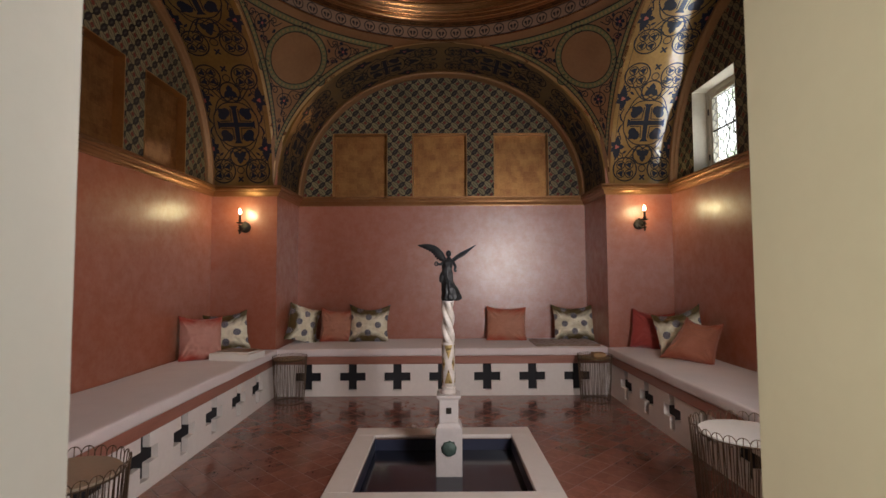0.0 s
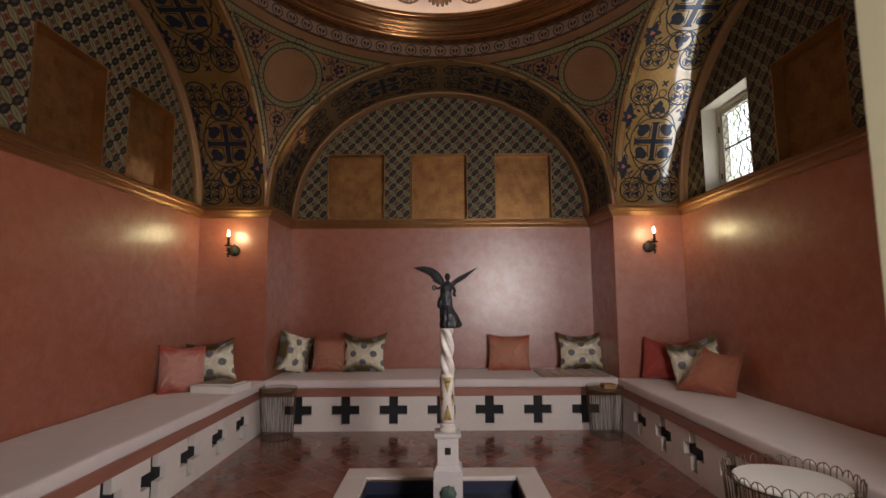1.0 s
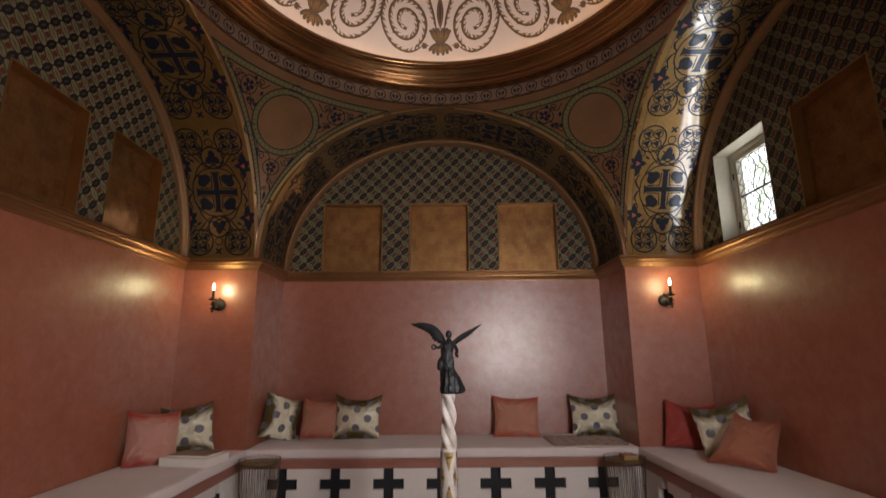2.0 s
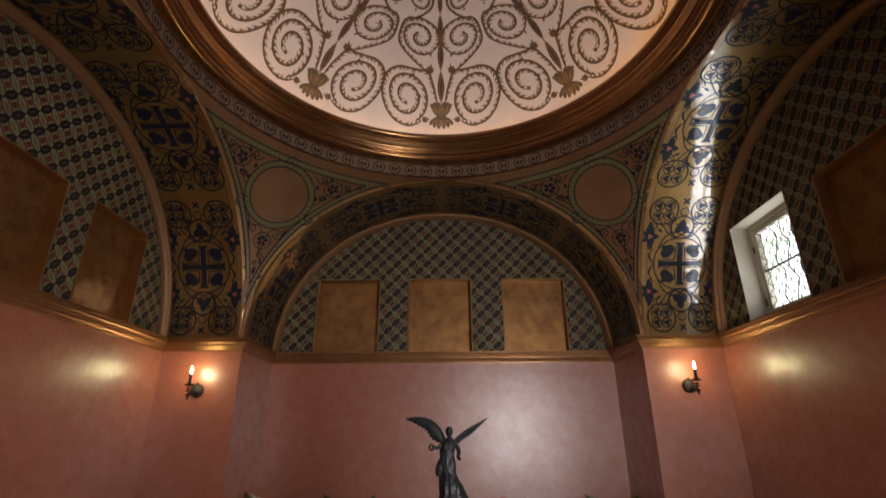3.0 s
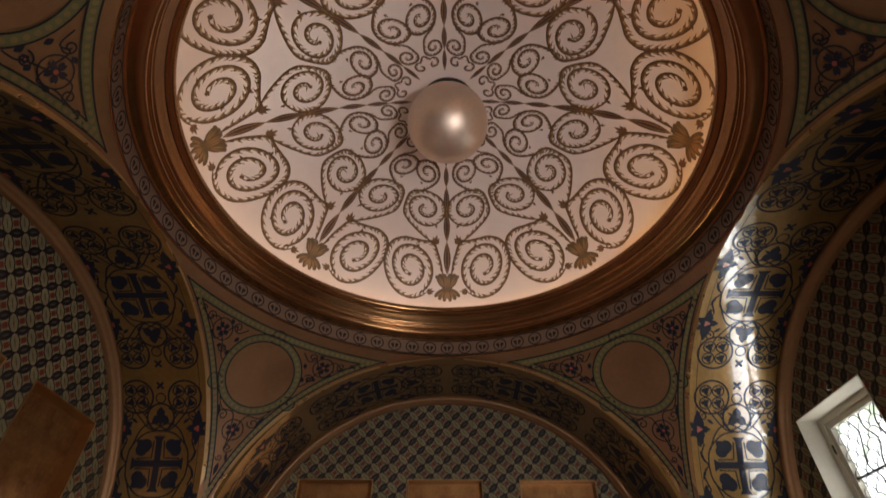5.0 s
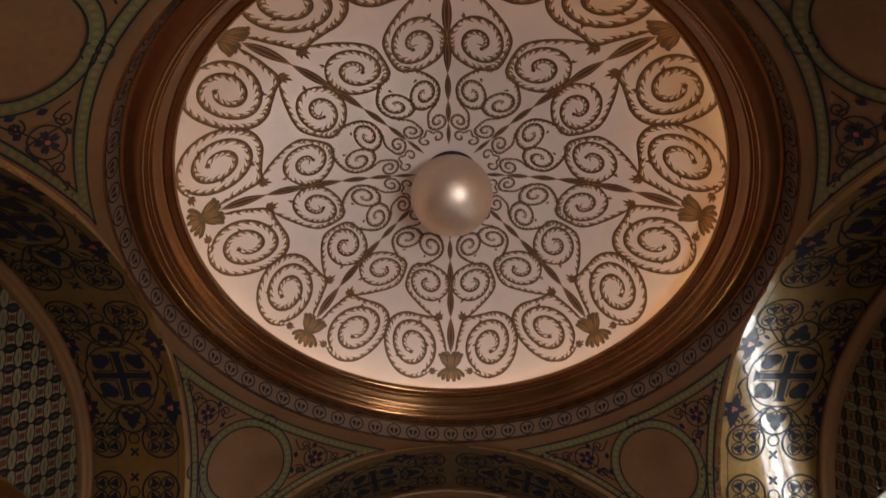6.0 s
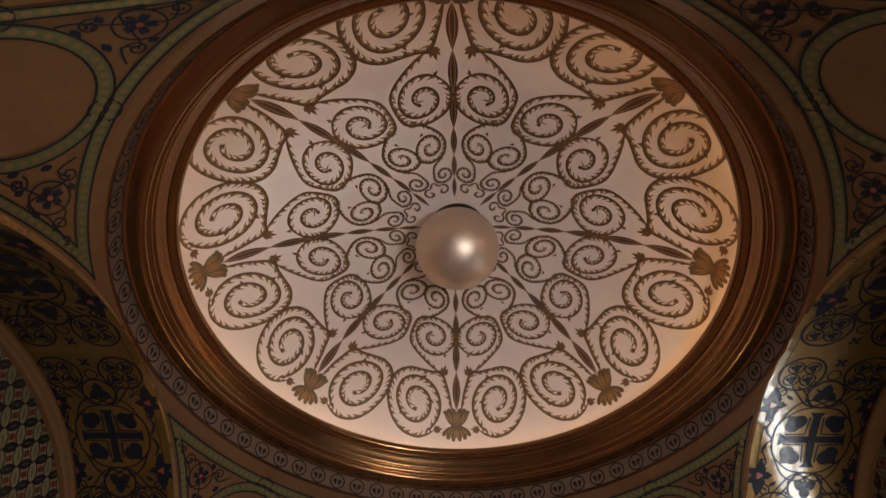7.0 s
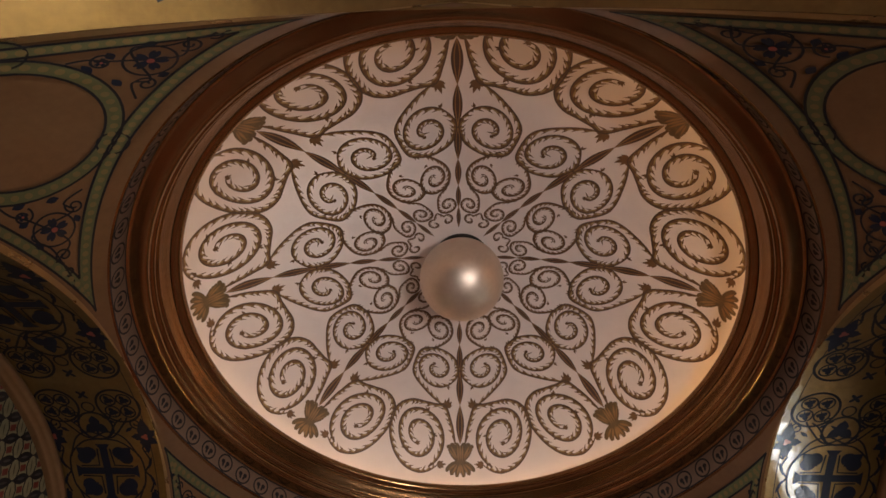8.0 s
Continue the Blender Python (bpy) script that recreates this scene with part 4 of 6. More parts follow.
def soffit_unit(ink, navy, red, c):
    """One repeat of the soffit's pattern, with its cross at v = c."""
    for sv in (-1, 1):
        for su in (-1, 1):
            wu, wv = su * 0.212, c + sv * 0.565
            ink.ring(wu, wv, 0.145, 0.017)
            for a in (45, 135, 225, 315):
                lu, lv = wu + 0.075 * math.cos(radians(a)), wv + 0.075 * math.sin(radians(a))
                ink.ring(lu, lv, 0.049, 0.0115, 18)
                trefoil(navy, lu, lv, 0.040, 90 + 40 * su)
            # bud beside the cross
            bu, bv = su * 0.325, c + sv * 0.29
            navy.blob(bu, bv, lambda a: 0.074 + 0.018 * math.cos(5 * a) + 0.007 * math.cos(15 * a), 45)
            navy.leaf(bu, bv, bu + 0.01 * su, bv + sv * 0.165, 0.085, 8, 0.6)
            navy.leaf(bu, bv, bu - 0.005 * su, bv - sv * 0.145, 0.065, 8, 0.6)
            red.blob(bu, bv, lambda a: 0.022 + 0.006 * math.cos(3 * a), 18)
            # curled leaf in the quarter of the cross
            hu, hv = su * 0.115, c + sv * 0.115
            navy.blob(hu + su * 0.035, hv - sv * 0.005, lambda a: 0.052, 16)
            navy.blob(hu - su * 0.005, hv + sv * 0.035, lambda a: 0.052, 16)
            navy.leaf(hu - su * 0.03, hv - sv * 0.02, hu + su * 0.08, hv + sv * 0.08, 0.09, 8)
            ink.ribbon([(hu + su * 0.075, hv - sv * 0.075), (hu - su * 0.06, hv - sv * 0.07), (hu - su * 0.07, hv + sv * 0.07)], 0.0066, 0.0066)
            # vines round the cross and to the wheels
            ink.ribbon(curve([(0.0, c + sv * 0.27), (su * 0.13, c + sv * 0.245), (su * 0.245, c + sv * 0.13), (su * 0.27, c)]), 0.0066, 0.0066)
            ink.ribbon(curve([(su * 0.245, c + sv * 0.12), (su * 0.17, c + sv * 0.28), (su * 0.06, c + sv * 0.33), (-su * 0.08, c + sv * 0.28), (-su * 0.2, c + sv * 0.40), (-su * 0.24, c + sv * 0.46)]), 0.0066, 0.0066)
            ink.ribbon(curve([(su * 0.06, c + sv * 0.27), (su * 0.14, c + sv * 0.40), (su * 0.20, c + sv * 0.45)]), 0.006, 0.006)
            ink.ribbon(curve([(su * 0.27, c), (su * 0.32, c + sv * 0.08), (su * 0.29, c + sv * 0.17)]), 0.0066, 0.0066)
            ink.ribbon(spiral(su * 0.285, c + sv * 0.405, 0.046, 0.010, 90 if su > 0 else 90, -su * sv * 1.3, 30), 0.006, 0.006)
            ink.ribbon(spiral(su * 0.315, c + sv * 0.185, 0.036, 0.008, -90, su * sv * 1.2, 26), 0.006, 0.006)
            ink.ribbon(spiral(su * 0.105, c + sv * 0.475, 0.034, 0.008, 0, su * sv * 1.2, 26), 0.006, 0.006)
            navy.leaf(su * 0.20, c + sv * 0.335, su * 0.255, c + sv * 0.375, 0.026, 5)
            navy.leaf(su * 0.30, c + sv * 0.02, su * 0.335, c + sv * 0.12, 0.022, 6)
            navy.leaf(su * 0.07, c + sv * 0.30, su * 0.13, c + sv * 0.35, 0.02, 5)
            navy.leaf(su * 0.10, c + sv * 0.44, su * 0.15, c + sv * 0.41, 0.02, 5)
        ink.ring(0, c + sv * 0.385, 0.118, 0.017)
        trefoil(navy, 0, c + sv * 0.385, 0.085, 90 if sv > 0 else 30)
        ink.ring(0, c + sv * 0.552, 0.042, 0.0115, 18)
        navy.blob(0, c + sv * 0.665, lambda a: 0.030 + 0.016 * math.cos(4 * a), 24, radians(45))
        # arms of the cross
        navy.ribbon([(0, c), (0, c + sv * 0.19), (0, c + sv * 0.225)], lambda t, i: (0.027, 0.028, 0.052)[i], lambda t, i: (0.027, 0.028, 0.052)[i])
    for su in (-1, 1):
        navy.ribbon([(0, c), (su * 0.19, c), (su * 0.225, c)], lambda t, i: (0.027, 0.028, 0.052)[i], lambda t, i: (0.027, 0.028, 0.052)[i])


UNITS = 4
PITCH = (SOFFIT_L - 1.5) / (UNITS - 1)
ink, navy, red = Paint(soffit_place(0.003)), Paint(soffit_place(0.0045)), Paint(soffit_place(0.006))
for k in range(UNITS):
    soffit_unit(ink, navy, red, 0.75 + PITCH * k)
for su in (-1, 1):
    ink.ribbon([(su * 0.345, SOFFIT_L * i / 120) for i in range(121)], 0.0025, 0.0025)
north = bpy.data.objects["vault_north"]
painted = [part("painted_vine", ink.bm, INK, north, "thin dark painted vines and rings"),
           part("painted_leaves", navy.bm, NAVY, north, "navy painted crosses and leaves"),
           part("painted_bud", red.bm, RUSSET, north, "russet painted bud hearts")]
for side in ("west", "south", "east"):
    for src in painted:
        c = src.copy()
        scene.collection.objects.link(c)
        c.parent = bpy.data.objects["vault_" + side]
        c.matrix_basis = pose(0, 0.075 if side == "south" else 0, 0)
for src in painted:
    src.matrix_basis = pose(0, (ARM["north"] - B) / 2, 0)
# -- pendentives: u round at the radius of v, v down the surface from the ring
MERID2 = [(0.0, R0)]
rr = np.linspace(R0, A * math.sqrt(2), 240)
for q, r in zip(rr, rr[1:]):
    MERID2.append((MERID2[-1][0] + math.hypot(r - q, pendentive_z(r, 45) - pendentive_z(q, 45)), float(r)))
PV, PR = [m[0] for m in MERID2], [m[1] for m in MERID2]


def pend_place(lift):
    def place(u, v):
        r = float(np.interp(v, PV, PR))
        az = min(90.0, max(0.0, 45 + math.degrees(u / r)))
        p = pendentive_point(r, az)
        inward = Vector((-p.x, -p.y, 2.2 - p.z)).normalized()
        return p + inward * lift
    return place


def pend_edge(v):
    """How far the pendentive reaches from its middle line at v."""
    r = float(np.interp(v, PV, PR))
    return r * radians(45 - math.degrees(math.acos(min(1.0, A / r))))


def inset_triangle(d, dt):
    """The outline, d metres inside the arches' edges and dt below the ring."""
    side = []
    vs = np.linspace(0.0, PV[-1] - 0.001, 240)
    us = [pend_edge(v) for v in vs]
    for i in range(1, len(vs)):
        du, dv = us[i] - us[i - 1], vs[i] - vs[i - 1]
        n = math.hypot(du, dv)
        dd = d * (1 - 0.55 * vs[i] / PV[-1])
        u, v = us[i] - dd * dv / n, vs[i] + dd * du / n
        if v >= dt and u >= 0:
            side.append((u, v))
    side = [(side[0][0] + 0.02, dt)] + side
    side.append((0.0, side[-1][1] + 0.01))
    top_w = side[0][0]
    top = [(-top_w + 2 * top_w * i / 40, dt) for i in range(1, 40)]
    left = [(-u, v) for u, v in side[::-1]]
    return side, left, top


ink, sage, navy = Paint(pend_place(0.008)), Paint(pend_place(0.0055)), Paint(pend_place(0.007))
beads, hearts = Paint(pend_place(0.009)), Paint(pend_place(0.0095))
s0, l0, t0 = inset_triangle(0.058, 0.10)
s1, l1, t1 = inset_triangle(0.122, 0.165)
edge = Paint(pend_place(0.004))
for s in (-1, 1):
    rows = [(edge.put(s * pend_edge(v), v), edge.put(s * max(0.0, pend_edge(v) - 0.05 + 0.03 * v / PV[-1]), v)) for v in np.linspace(0.012, PV[-1] - 0.02, 70)]
    for p, q in zip(rows, rows[1:]):
        edge.bm.faces.new((p[0], p[1], q[1], q[0]) if s > 0 else (p[1], p[0], q[0], q[1]))
for a_, b_ in ((s0, s1), (l0, l1), ([l0[-1]] + t0 + [s0[0]], [l1[-1]] + t1 + [s1[0]])):
    n = 70
    res = lambda line: [line[min(len(line) - 1, round(i * (len(line) - 1) / n))] for i in range(n + 1)]
    ra, rb = res(a_), res(b_)
    rows = [(sage.put(*p), sage.put(*q)) for p, q in zip(ra, rb)]
    for p, q in zip(rows, rows[1:]):
        sage.bm.faces.new((p[0], p[1], q[1], q[0]))
    ink.ribbon(ra, 0.006, 0.006)
    ink.ribbon(rb, 0.006, 0.006)
    mid = spaced([((p[0] + q[0]) / 2, (p[1] + q[1]) / 2) for p, q in zip(ra, rb)], 0.05)
    for u, v in mid[1:-1]:
        beads.blob(u, v, 0.0165, 10)
MED_V, MED_R = 0.515, 0.30
sage.ring(0, MED_V, MED_R + 0.033, 0.066, 48)
ink.ring(0, MED_V, MED_R, 0.011, 48)
ink.ring(0, MED_V, MED_R + 0.066, 0.011, 48)
for i in range(40):
    a_ = 2 * math.pi * i / 40
    beads.blob((MED_R + 0.033) * math.cos(a_), MED_V + (MED_R + 0.033) * math.sin(a_), 0.0165, 10)
# loops where ring and border interlace
for u, v in ((0.0, 0.155), (0.345, 0.70), (-0.345, 0.70)):
    sage.blob(u, v, 0.066, 24)
    ink.ring(u, v, 0.066, 0.009, 26)
    ink.blob(u, v, 0.013, 10)


def flower(u, v, r, turn):
    navy.blob(u, v, lambda a: r * (0.24 + 0.80 * abs(math.cos(2.5 * a)) ** 0.7 - 0.20 * math.exp(-(math.sin(2.5 * a) / 0.22) ** 2)), 70, radians(turn))
    hearts.blob(u, v, r * 0.22, 10)


def curl(u, v, r, a0, turns):
    ink.ribbon(spiral(u, v, r, r * 0.2, a0, turns, 36), 0.005, 0.005)


for s in (-1, 1):
    fu, fv = s * 0.505, 0.288
    ink.ring(fu, fv, 0.092, 0.010)
    flower(fu, fv, 0.066, 90)
    curl(s * 0.655, 0.238, 0.048, 0, s * 1.4)
    curl(s * 0.755, 0.212, 0.030, 0, s * 1.3)
    curl(s * 0.375, 0.215, 0.044, 90, -s * 1.4)
    curl(s * 0.425, 0.425, 0.046, 200, s * 1.4)
    flower(s * 0.425, 0.425, 0.026, 90)
    ink.ribbon(curve([(s * 0.28, 0.20), (s * 0.36, 0.265), (s * 0.41, 0.22), (s * 0.53, 0.385), (s * 0.62, 0.29), (s * 0.82, 0.192)]), 0.005, 0.005)
    ink.ribbon(curve([(s * 0.375, 0.52), (s * 0.42, 0.47), (s * 0.455, 0.385), (s * 0.58, 0.215), (s * 0.69, 0.28)]), 0.005, 0.005)
    for lu, lv, mu, mv in ((0.43, 0.205, 0.47, 0.18), (0.565, 0.37, 0.61, 0.335), (0.355, 0.34, 0.33, 0.29), (0.80, 0.20, 0.88, 0.18), (0.385, 0.47, 0.36, 0.42), (0.455, 0.40, 0.48, 0.44)):
        navy.leaf(s * lu, lv, s * mu, mv, 0.034, 6)
    curl(s * 0.14, 0.935, 0.05, 180, -s * 1.3)
    ink.ribbon(curve([(s * 0.24, 0.80), (s * 0.17, 0.885), (s * 0.05, 0.91), (0, 1.2)]), 0.005, 0.005)
    navy.leaf(s * 0.21, 0.86, s * 0.17, 0.96, 0.03, 6)
ink.ring(0.0, 1.03, 0.088, 0.010)
flower(0.0, 1.03, 0.064, -90)
curl(0.02, 1.185, 0.042, 0, 1.4)
curl(-0.015, 1.275, 0.03, 180, -1.4)
navy.leaf(0, 1.31, 0, 1.42, 0.034, 6)
navy.leaf(0.03, 1.22, 0.05, 1.30, 0.022, 6)
first = bpy.data.objects["pendentive_northeast"]
painted = [part("gilt_arris", edge.bm, PALE_GILT, first, "pale gilt edge along the arches"),
           part("painted_border", sage.bm, SAGE, first, "sage green painted border and medallion ring"),
           part("painted_outline", ink.bm, INK, first, "dark painted outlines and vines"),
           part("painted_flower", navy.bm, NAVY, first, "navy painted flowers"),
           part("painted_bead", beads.bm, BEAD, first, "ochre-olive painted beads"),
           part("painted_heart", hearts.bm, RUSSET, first, "russet painted flower hearts")]
for where in ("northwest", "southwest", "southeast"):
    for src in painted:
        c = src.copy()
        scene.collection.objects.link(c)
        c.parent = bpy.data.objects["pendentive_" + where]
        c.data = c.data.copy()
        settle(c, bpy.data.objects["pendentive_" + where].matrix_basis)
for src in painted:
    settle(src, first.matrix_basis)

# -- frieze of the drum: paired leaves in rings
frieze = Paint(lambda u, v: Vector((2.089 * math.sin(u / 2.089), 2.089 * math.cos(u / 2.089), 4.497 + v)))
frieze.ring(0, 0, 0.062, 0.012, 22)
for s in (-1, 1):
    frieze.blob(s * 0.022, 0.004, lambda a: 0.017, 10)
    frieze.leaf(s * 0.018, 0, s * 0.012, -0.035, 0.018, 4)
ring0 = part("painted_frieze_ring", frieze.bm, INK, cornice, "dark painted ring with paired leaves")
for k in range(1, 73):
    c = ring0.copy()
    scene.collection.objects.link(c)
    c.matrix_basis = pose(0, 0, 0, 0, 0, 360 * k / 73)
band = revolve([(2.0905, 4.424), (2.0905, 4.572)], 128)
part("painted_frieze_band", band, FRIEZE, cornice, "dull pinkish brown painted frieze band")
lines = bmesh.new()
for z in (4.424, 4.572):
    add_revolve(lines, [(2.0885, z - 0.005), (2.0885, z + 0.005)], 128)
part("painted_frieze_line", lines, INK, cornice)

# ---- benches ----
CROSS_W, CROSS_T, CROSS_Z = 0.16, 0.0525, 0.232
FRONT_TOP, BOARD_TOP, SEAT_TOP = 0.387, 0.483, 0.578


def bench(side, half, crosses, back):
    """A built-in bench along one side: pierced front, board, seat slab, cushion. Front stands at y = A in its own frame."""
    root = thing("bench", "built-in bench with pierced white front and terracotta edge", "bench", "wall benches", at=(0, 0, 0), turn=TURNS[side])
    holes = []
    for c in crosses:
        holes += [(c - CROSS_W, c - CROSS_T, CROSS_Z - CROSS_T, CROSS_Z + CROSS_T), (c - CROSS_T, c + CROSS_T, CROSS_Z - CROSS_W, FRONT_TOP - 0.001),
                  (c + CROSS_T, c + CROSS_W, CROSS_Z - CROSS_T, CROSS_Z + CROSS_T)]
    part("pierced_front", slab_with_holes(-half, half, A, A + 0.05, 0.0, FRONT_TOP, holes), LIME, root, "white lime plaster front pierced with crosses")
    # flat near-black sheet that closes the cross openings from behind
    part("dark_backing", box((-half, A + 0.054, 0), (half, A + 0.08, FRONT_TOP)), BLACK, root, "flat near-black sheet behind the crosses")
    part("edge_board", box((-half, A - 0.014, FRONT_TOP), (half, A + 0.2, BOARD_TOP), 0.006), BOARD, root, "terracotta painted edge board")
    part("seat_slab", box((-half, A + 0.2, FRONT_TOP + 0.01), (half, back - 0.002, BOARD_TOP - 0.002)), BOARD, root)
    return root


def soft_slab(x0, x1, y0, y1, z0, z1, seed):
    """A long cushion with rounded edges and a slightly uneven top."""
    bm = bmesh.new()
    nx, ny = max(8, int((x1 - x0) / 0.07)), max(6, int((y1 - y0) / 0.07))
    add_box(bm, (x0, y0, z0), (x1, y1, z1))
    for axis, n, lo, hi in ((0, nx, x0, x1), (1, ny, y0, y1)):
        no = Vector((1, 0, 0)) if axis == 0 else Vector((0, 1, 0))
        for i in range(1, n):
            bmesh.ops.bisect_plane(bm, geom=bm.verts[:] + bm.edges[:] + bm.faces[:], plane_co=no * (lo + (hi - lo) * i / n), plane_no=no)
    hard = [e for e in bm.edges if len(e.link_faces) == 2 and e.link_faces[0].normal.dot(e.link_faces[1].normal) < 0.5]
    bmesh.ops.bevel(bm, geom=hard, offset=0.018, segments=3, affect="EDGES", profile=0.5)
    for v in bm.verts:
        s = noise.noise(Vector((v.co.x * 2.2, v.co.y * 3.1, seed))) * 0.006 + noise.noise(Vector((v.co.x * 9, v.co.y * 9, seed + 5))) * 0.002
        if v.co.z > z0 + 0.04:
            v.co.z += s
        elif v.co.y < y0 + 0.01:
            v.co.y += s
    return bm


bench("north", A, [-1.65, -1.104, -0.556, -0.005, 0.545, 1.10, 1.65], ARM["north"])
bench("west", A, [-1.665, -1.14, -0.615, -0.09, 0.425, 0.965, 1.485], ARM["west"])
bench("east", A, [-1.515, -0.965, -0.41, 0.14, 0.69, 1.24, 1.79], B)
for side, seed in (("north", 1), ("west", 2), ("east", 3)):
    c = finish(soft_slab(-A + 0.01, A - 0.01, A - 0.03, ARM[side] - 0.004, BOARD_TOP + 0.001, SEAT_TOP, seed), "bench_cushion", LINEN, smooth=True)
    c.matrix_basis = pose(0, 0, 0, 0, 0, TURNS[side])
    tagged(c, "long white linen seat cushion lying on a bench", "cushion", "bench cushions")

# ---- pool and fountain ----
pool = thing("pool", "sunken square pool with pale stone kerb and dark water", "pool")
KX, KY0, KY1 = 0.81, -0.90, 0.72
x0, x1, y0, y1 = POOL
for lo, hi in (((-KX, y1, -0.018), (KX, KY1, 0.022)), ((-KX, KY0, -0.018), (KX, y0, 0.022)), ((-KX, y0, -0.018), (x0, y1, 0.022)), ((x1, y0, -0.018), (KX, y1, 0.022))):
    part("kerb_stone", box(lo, hi, 0.005), LIME, pool, "pale stone kerb slab")
DEEP = -0.32
for lo, hi in (((x0 - 0.02, y0, DEEP), (x0 + 0.001, y1, -0.018)), ((x1 - 0.001, y0, DEEP), (x1 + 0.02, y1, -0.018)), ((x0, y0 - 0.02, DEEP), (x1, y0 + 0.001, -0.018)), ((x0, y1 - 0.001, DEEP), (x1, y1 + 0.02, -0.018))):
    part("pool_side", box(lo, hi), POOL_TILE, pool, "navy tiled pool side")
part("pool_bottom", box((x0, y0, DEEP - 0.03), (x1, y1, DEEP)), POOL_TILE, pool)
water = finish(box((x0 + 0.001, y0 + 0.001, DEEP + 0.002), (x1 - 0.001, y1 - 0.001, -0.115)), "water", WATER)
tagged(water, "still dark water in the square pool", "water", kind="structure")

FX0, FY0 = 0.045, 0.0
fountain = thing("fountain_column", "stone pedestal with a twisted white and gold mosaic column", "fountain", at=(FX0, FY0, 0))


def moulded_block(half, z0, z1, cap=0.0):
    bm = bmesh.new()
    add_box(bm, (-half, -half, z0), (half, half, z1), 0.005)
    return bm


part("plinth", moulded_block(0.105, DEEP, 0.262), STONE, fountain, "pale limestone plinth standing in the water")
part("plinth_cap", revolve([(0.0, 0.262), (0.134, 0.262), (0.118, 0.285), (0.115, 0.292), (0.0, 0.292)], 4), STONE, fountain).matrix_basis = pose(0, 0, 0, 0, 0, 45)
part("pedestal", moulded_block(0.077, 0.290, 0.475), STONE, fountain, "square limestone pedestal")
bm = bmesh.new()
add_box(bm, (-0.084, -0.084, 0.475), (0.084, 0.084, 0.486), 0.003)
add_box(bm, (-0.096, -0.096, 0.486), (0.096, 0.096, 0.512), 0.005)
part("pedestal_cap", bm, STONE, fountain)
part("plaque", box((-0.022, -0.084, 0.365), (0.022, -0.076, 0.415), 0.004), IRON, fountain, "small dark metal plaque")
# bronze mask that spouts
bm = bmesh.new()
bmesh.ops.create_uvsphere(bm, u_segments=24, v_segments=14, radius=0.058)
for v in bm.verts:
    q = v.co.normalized()
    v.co *= 1 + 0.035 * math.sin(9 * math.atan2(q.z, q.x)) * (1 - abs(q.y)) + 0.16 * noise.noise(q * 3.2)
    v.co.y *= 0.45
mask = part("spout_mask", bm, surface("verdigris_bronze", (0.030, 0.052, 0.045), (0.135, 0.20, 0.175), rough=0.6, metal=0.4, big=45, fine=120, bump=0.9, bump_scale=55), fountain, "green bronze spout mask", True)
mask.matrix_basis = pose(0, -0.112, 0.105)
part("column_base", revolve([(0, 0.512), (0.064, 0.512), (0.068, 0.522), (0.064, 0.534), (0.054, 0.54), (0.052, 0.55), (0.058, 0.557), (0.058, 0.566), (0.05, 0.574), (0, 0.574)], 28), MARBLE, fountain, smooth=True)
part("lower_shaft", revolve([(0, 0.574), (0.049, 0.574), (0.052, 0.60), (0.053, 0.75), (0.051, 0.90), (0.052, 0.925), (0, 0.925)], 28), MARBLE, fountain, "white mosaic drum of the column", True)
GOLDMOSAIC = surface("gold_mosaic", (0.30, 0.20, 0.07), (0.50, 0.37, 0.16), rough=0.3, metal=0.6, big=30, fine=140, bump=0.2)
bm = bmesh.new()
for k in range(4):
    for zc, up in ((0.905, -1), (0.60, 1)):
        rows = []
        for j in range(9):
            t = j / 8
            half = 0.62 * (1 - t)
            rows.append([bm.verts.new((0.0545 * math.sin(k * math.pi / 2 + half * (i / 4 - 1)), -0.0545 * math.cos(k * math.pi / 2 + half * (i / 4 - 1)), zc + up * 0.115 * t)) for i in range(9)])
        for p, q in zip(rows, rows[1:]):
            for i in range(8):
                bm.faces.new((p[i], p[i + 1], q[i + 1], q[i]))
    for j in range(2):
        a_ = k * math.pi / 2 + math.pi / 4
        rows = [[bm.verts.new((0.0545 * math.sin(a_ + w * (i / 3 - 1)), -0.0545 * math.cos(a_ + w * (i / 3 - 1)), z)) for i in range(7)]
                for z, w in (((0.755 + 0.06, 0.02), (0.755, 0.30)) if j else ((0.755, 0.30), (0.755 - 0.06, 0.02)))]
        for i in range(6):
            bm.faces.new((rows[0][i], rows[0][i + 1], rows[1][i + 1], rows[1][i]))
part("gold_inlay", bm, GOLDMOSAIC, fountain, "gold mosaic lozenges")
# twisted shaft
bm = bmesh.new()
rows = []
for j in range(61):
    t = j / 60
    z = 0.925 + 0.325 * t
    rows.append([bm.verts.new((r * math.cos(a_), r * math.sin(a_), z)) for a_, r in
                 ((2 * math.pi * i / 48, 0.0465 + 0.0095 * math.sin(3 * (2 * math.pi * i / 48) + 13 * t) - 0.004 * t) for i in range(48))])
for p, q in zip(rows, rows[1:]):
    for i in range(48):
        bm.faces.new((p[i], p[(i + 1) % 48], q[(i + 1) % 48], q[i]))
bm.faces.new(rows[-1])
part("twisted_shaft", bm, MARBLE, fountain, "twisted white mosaic shaft", True)
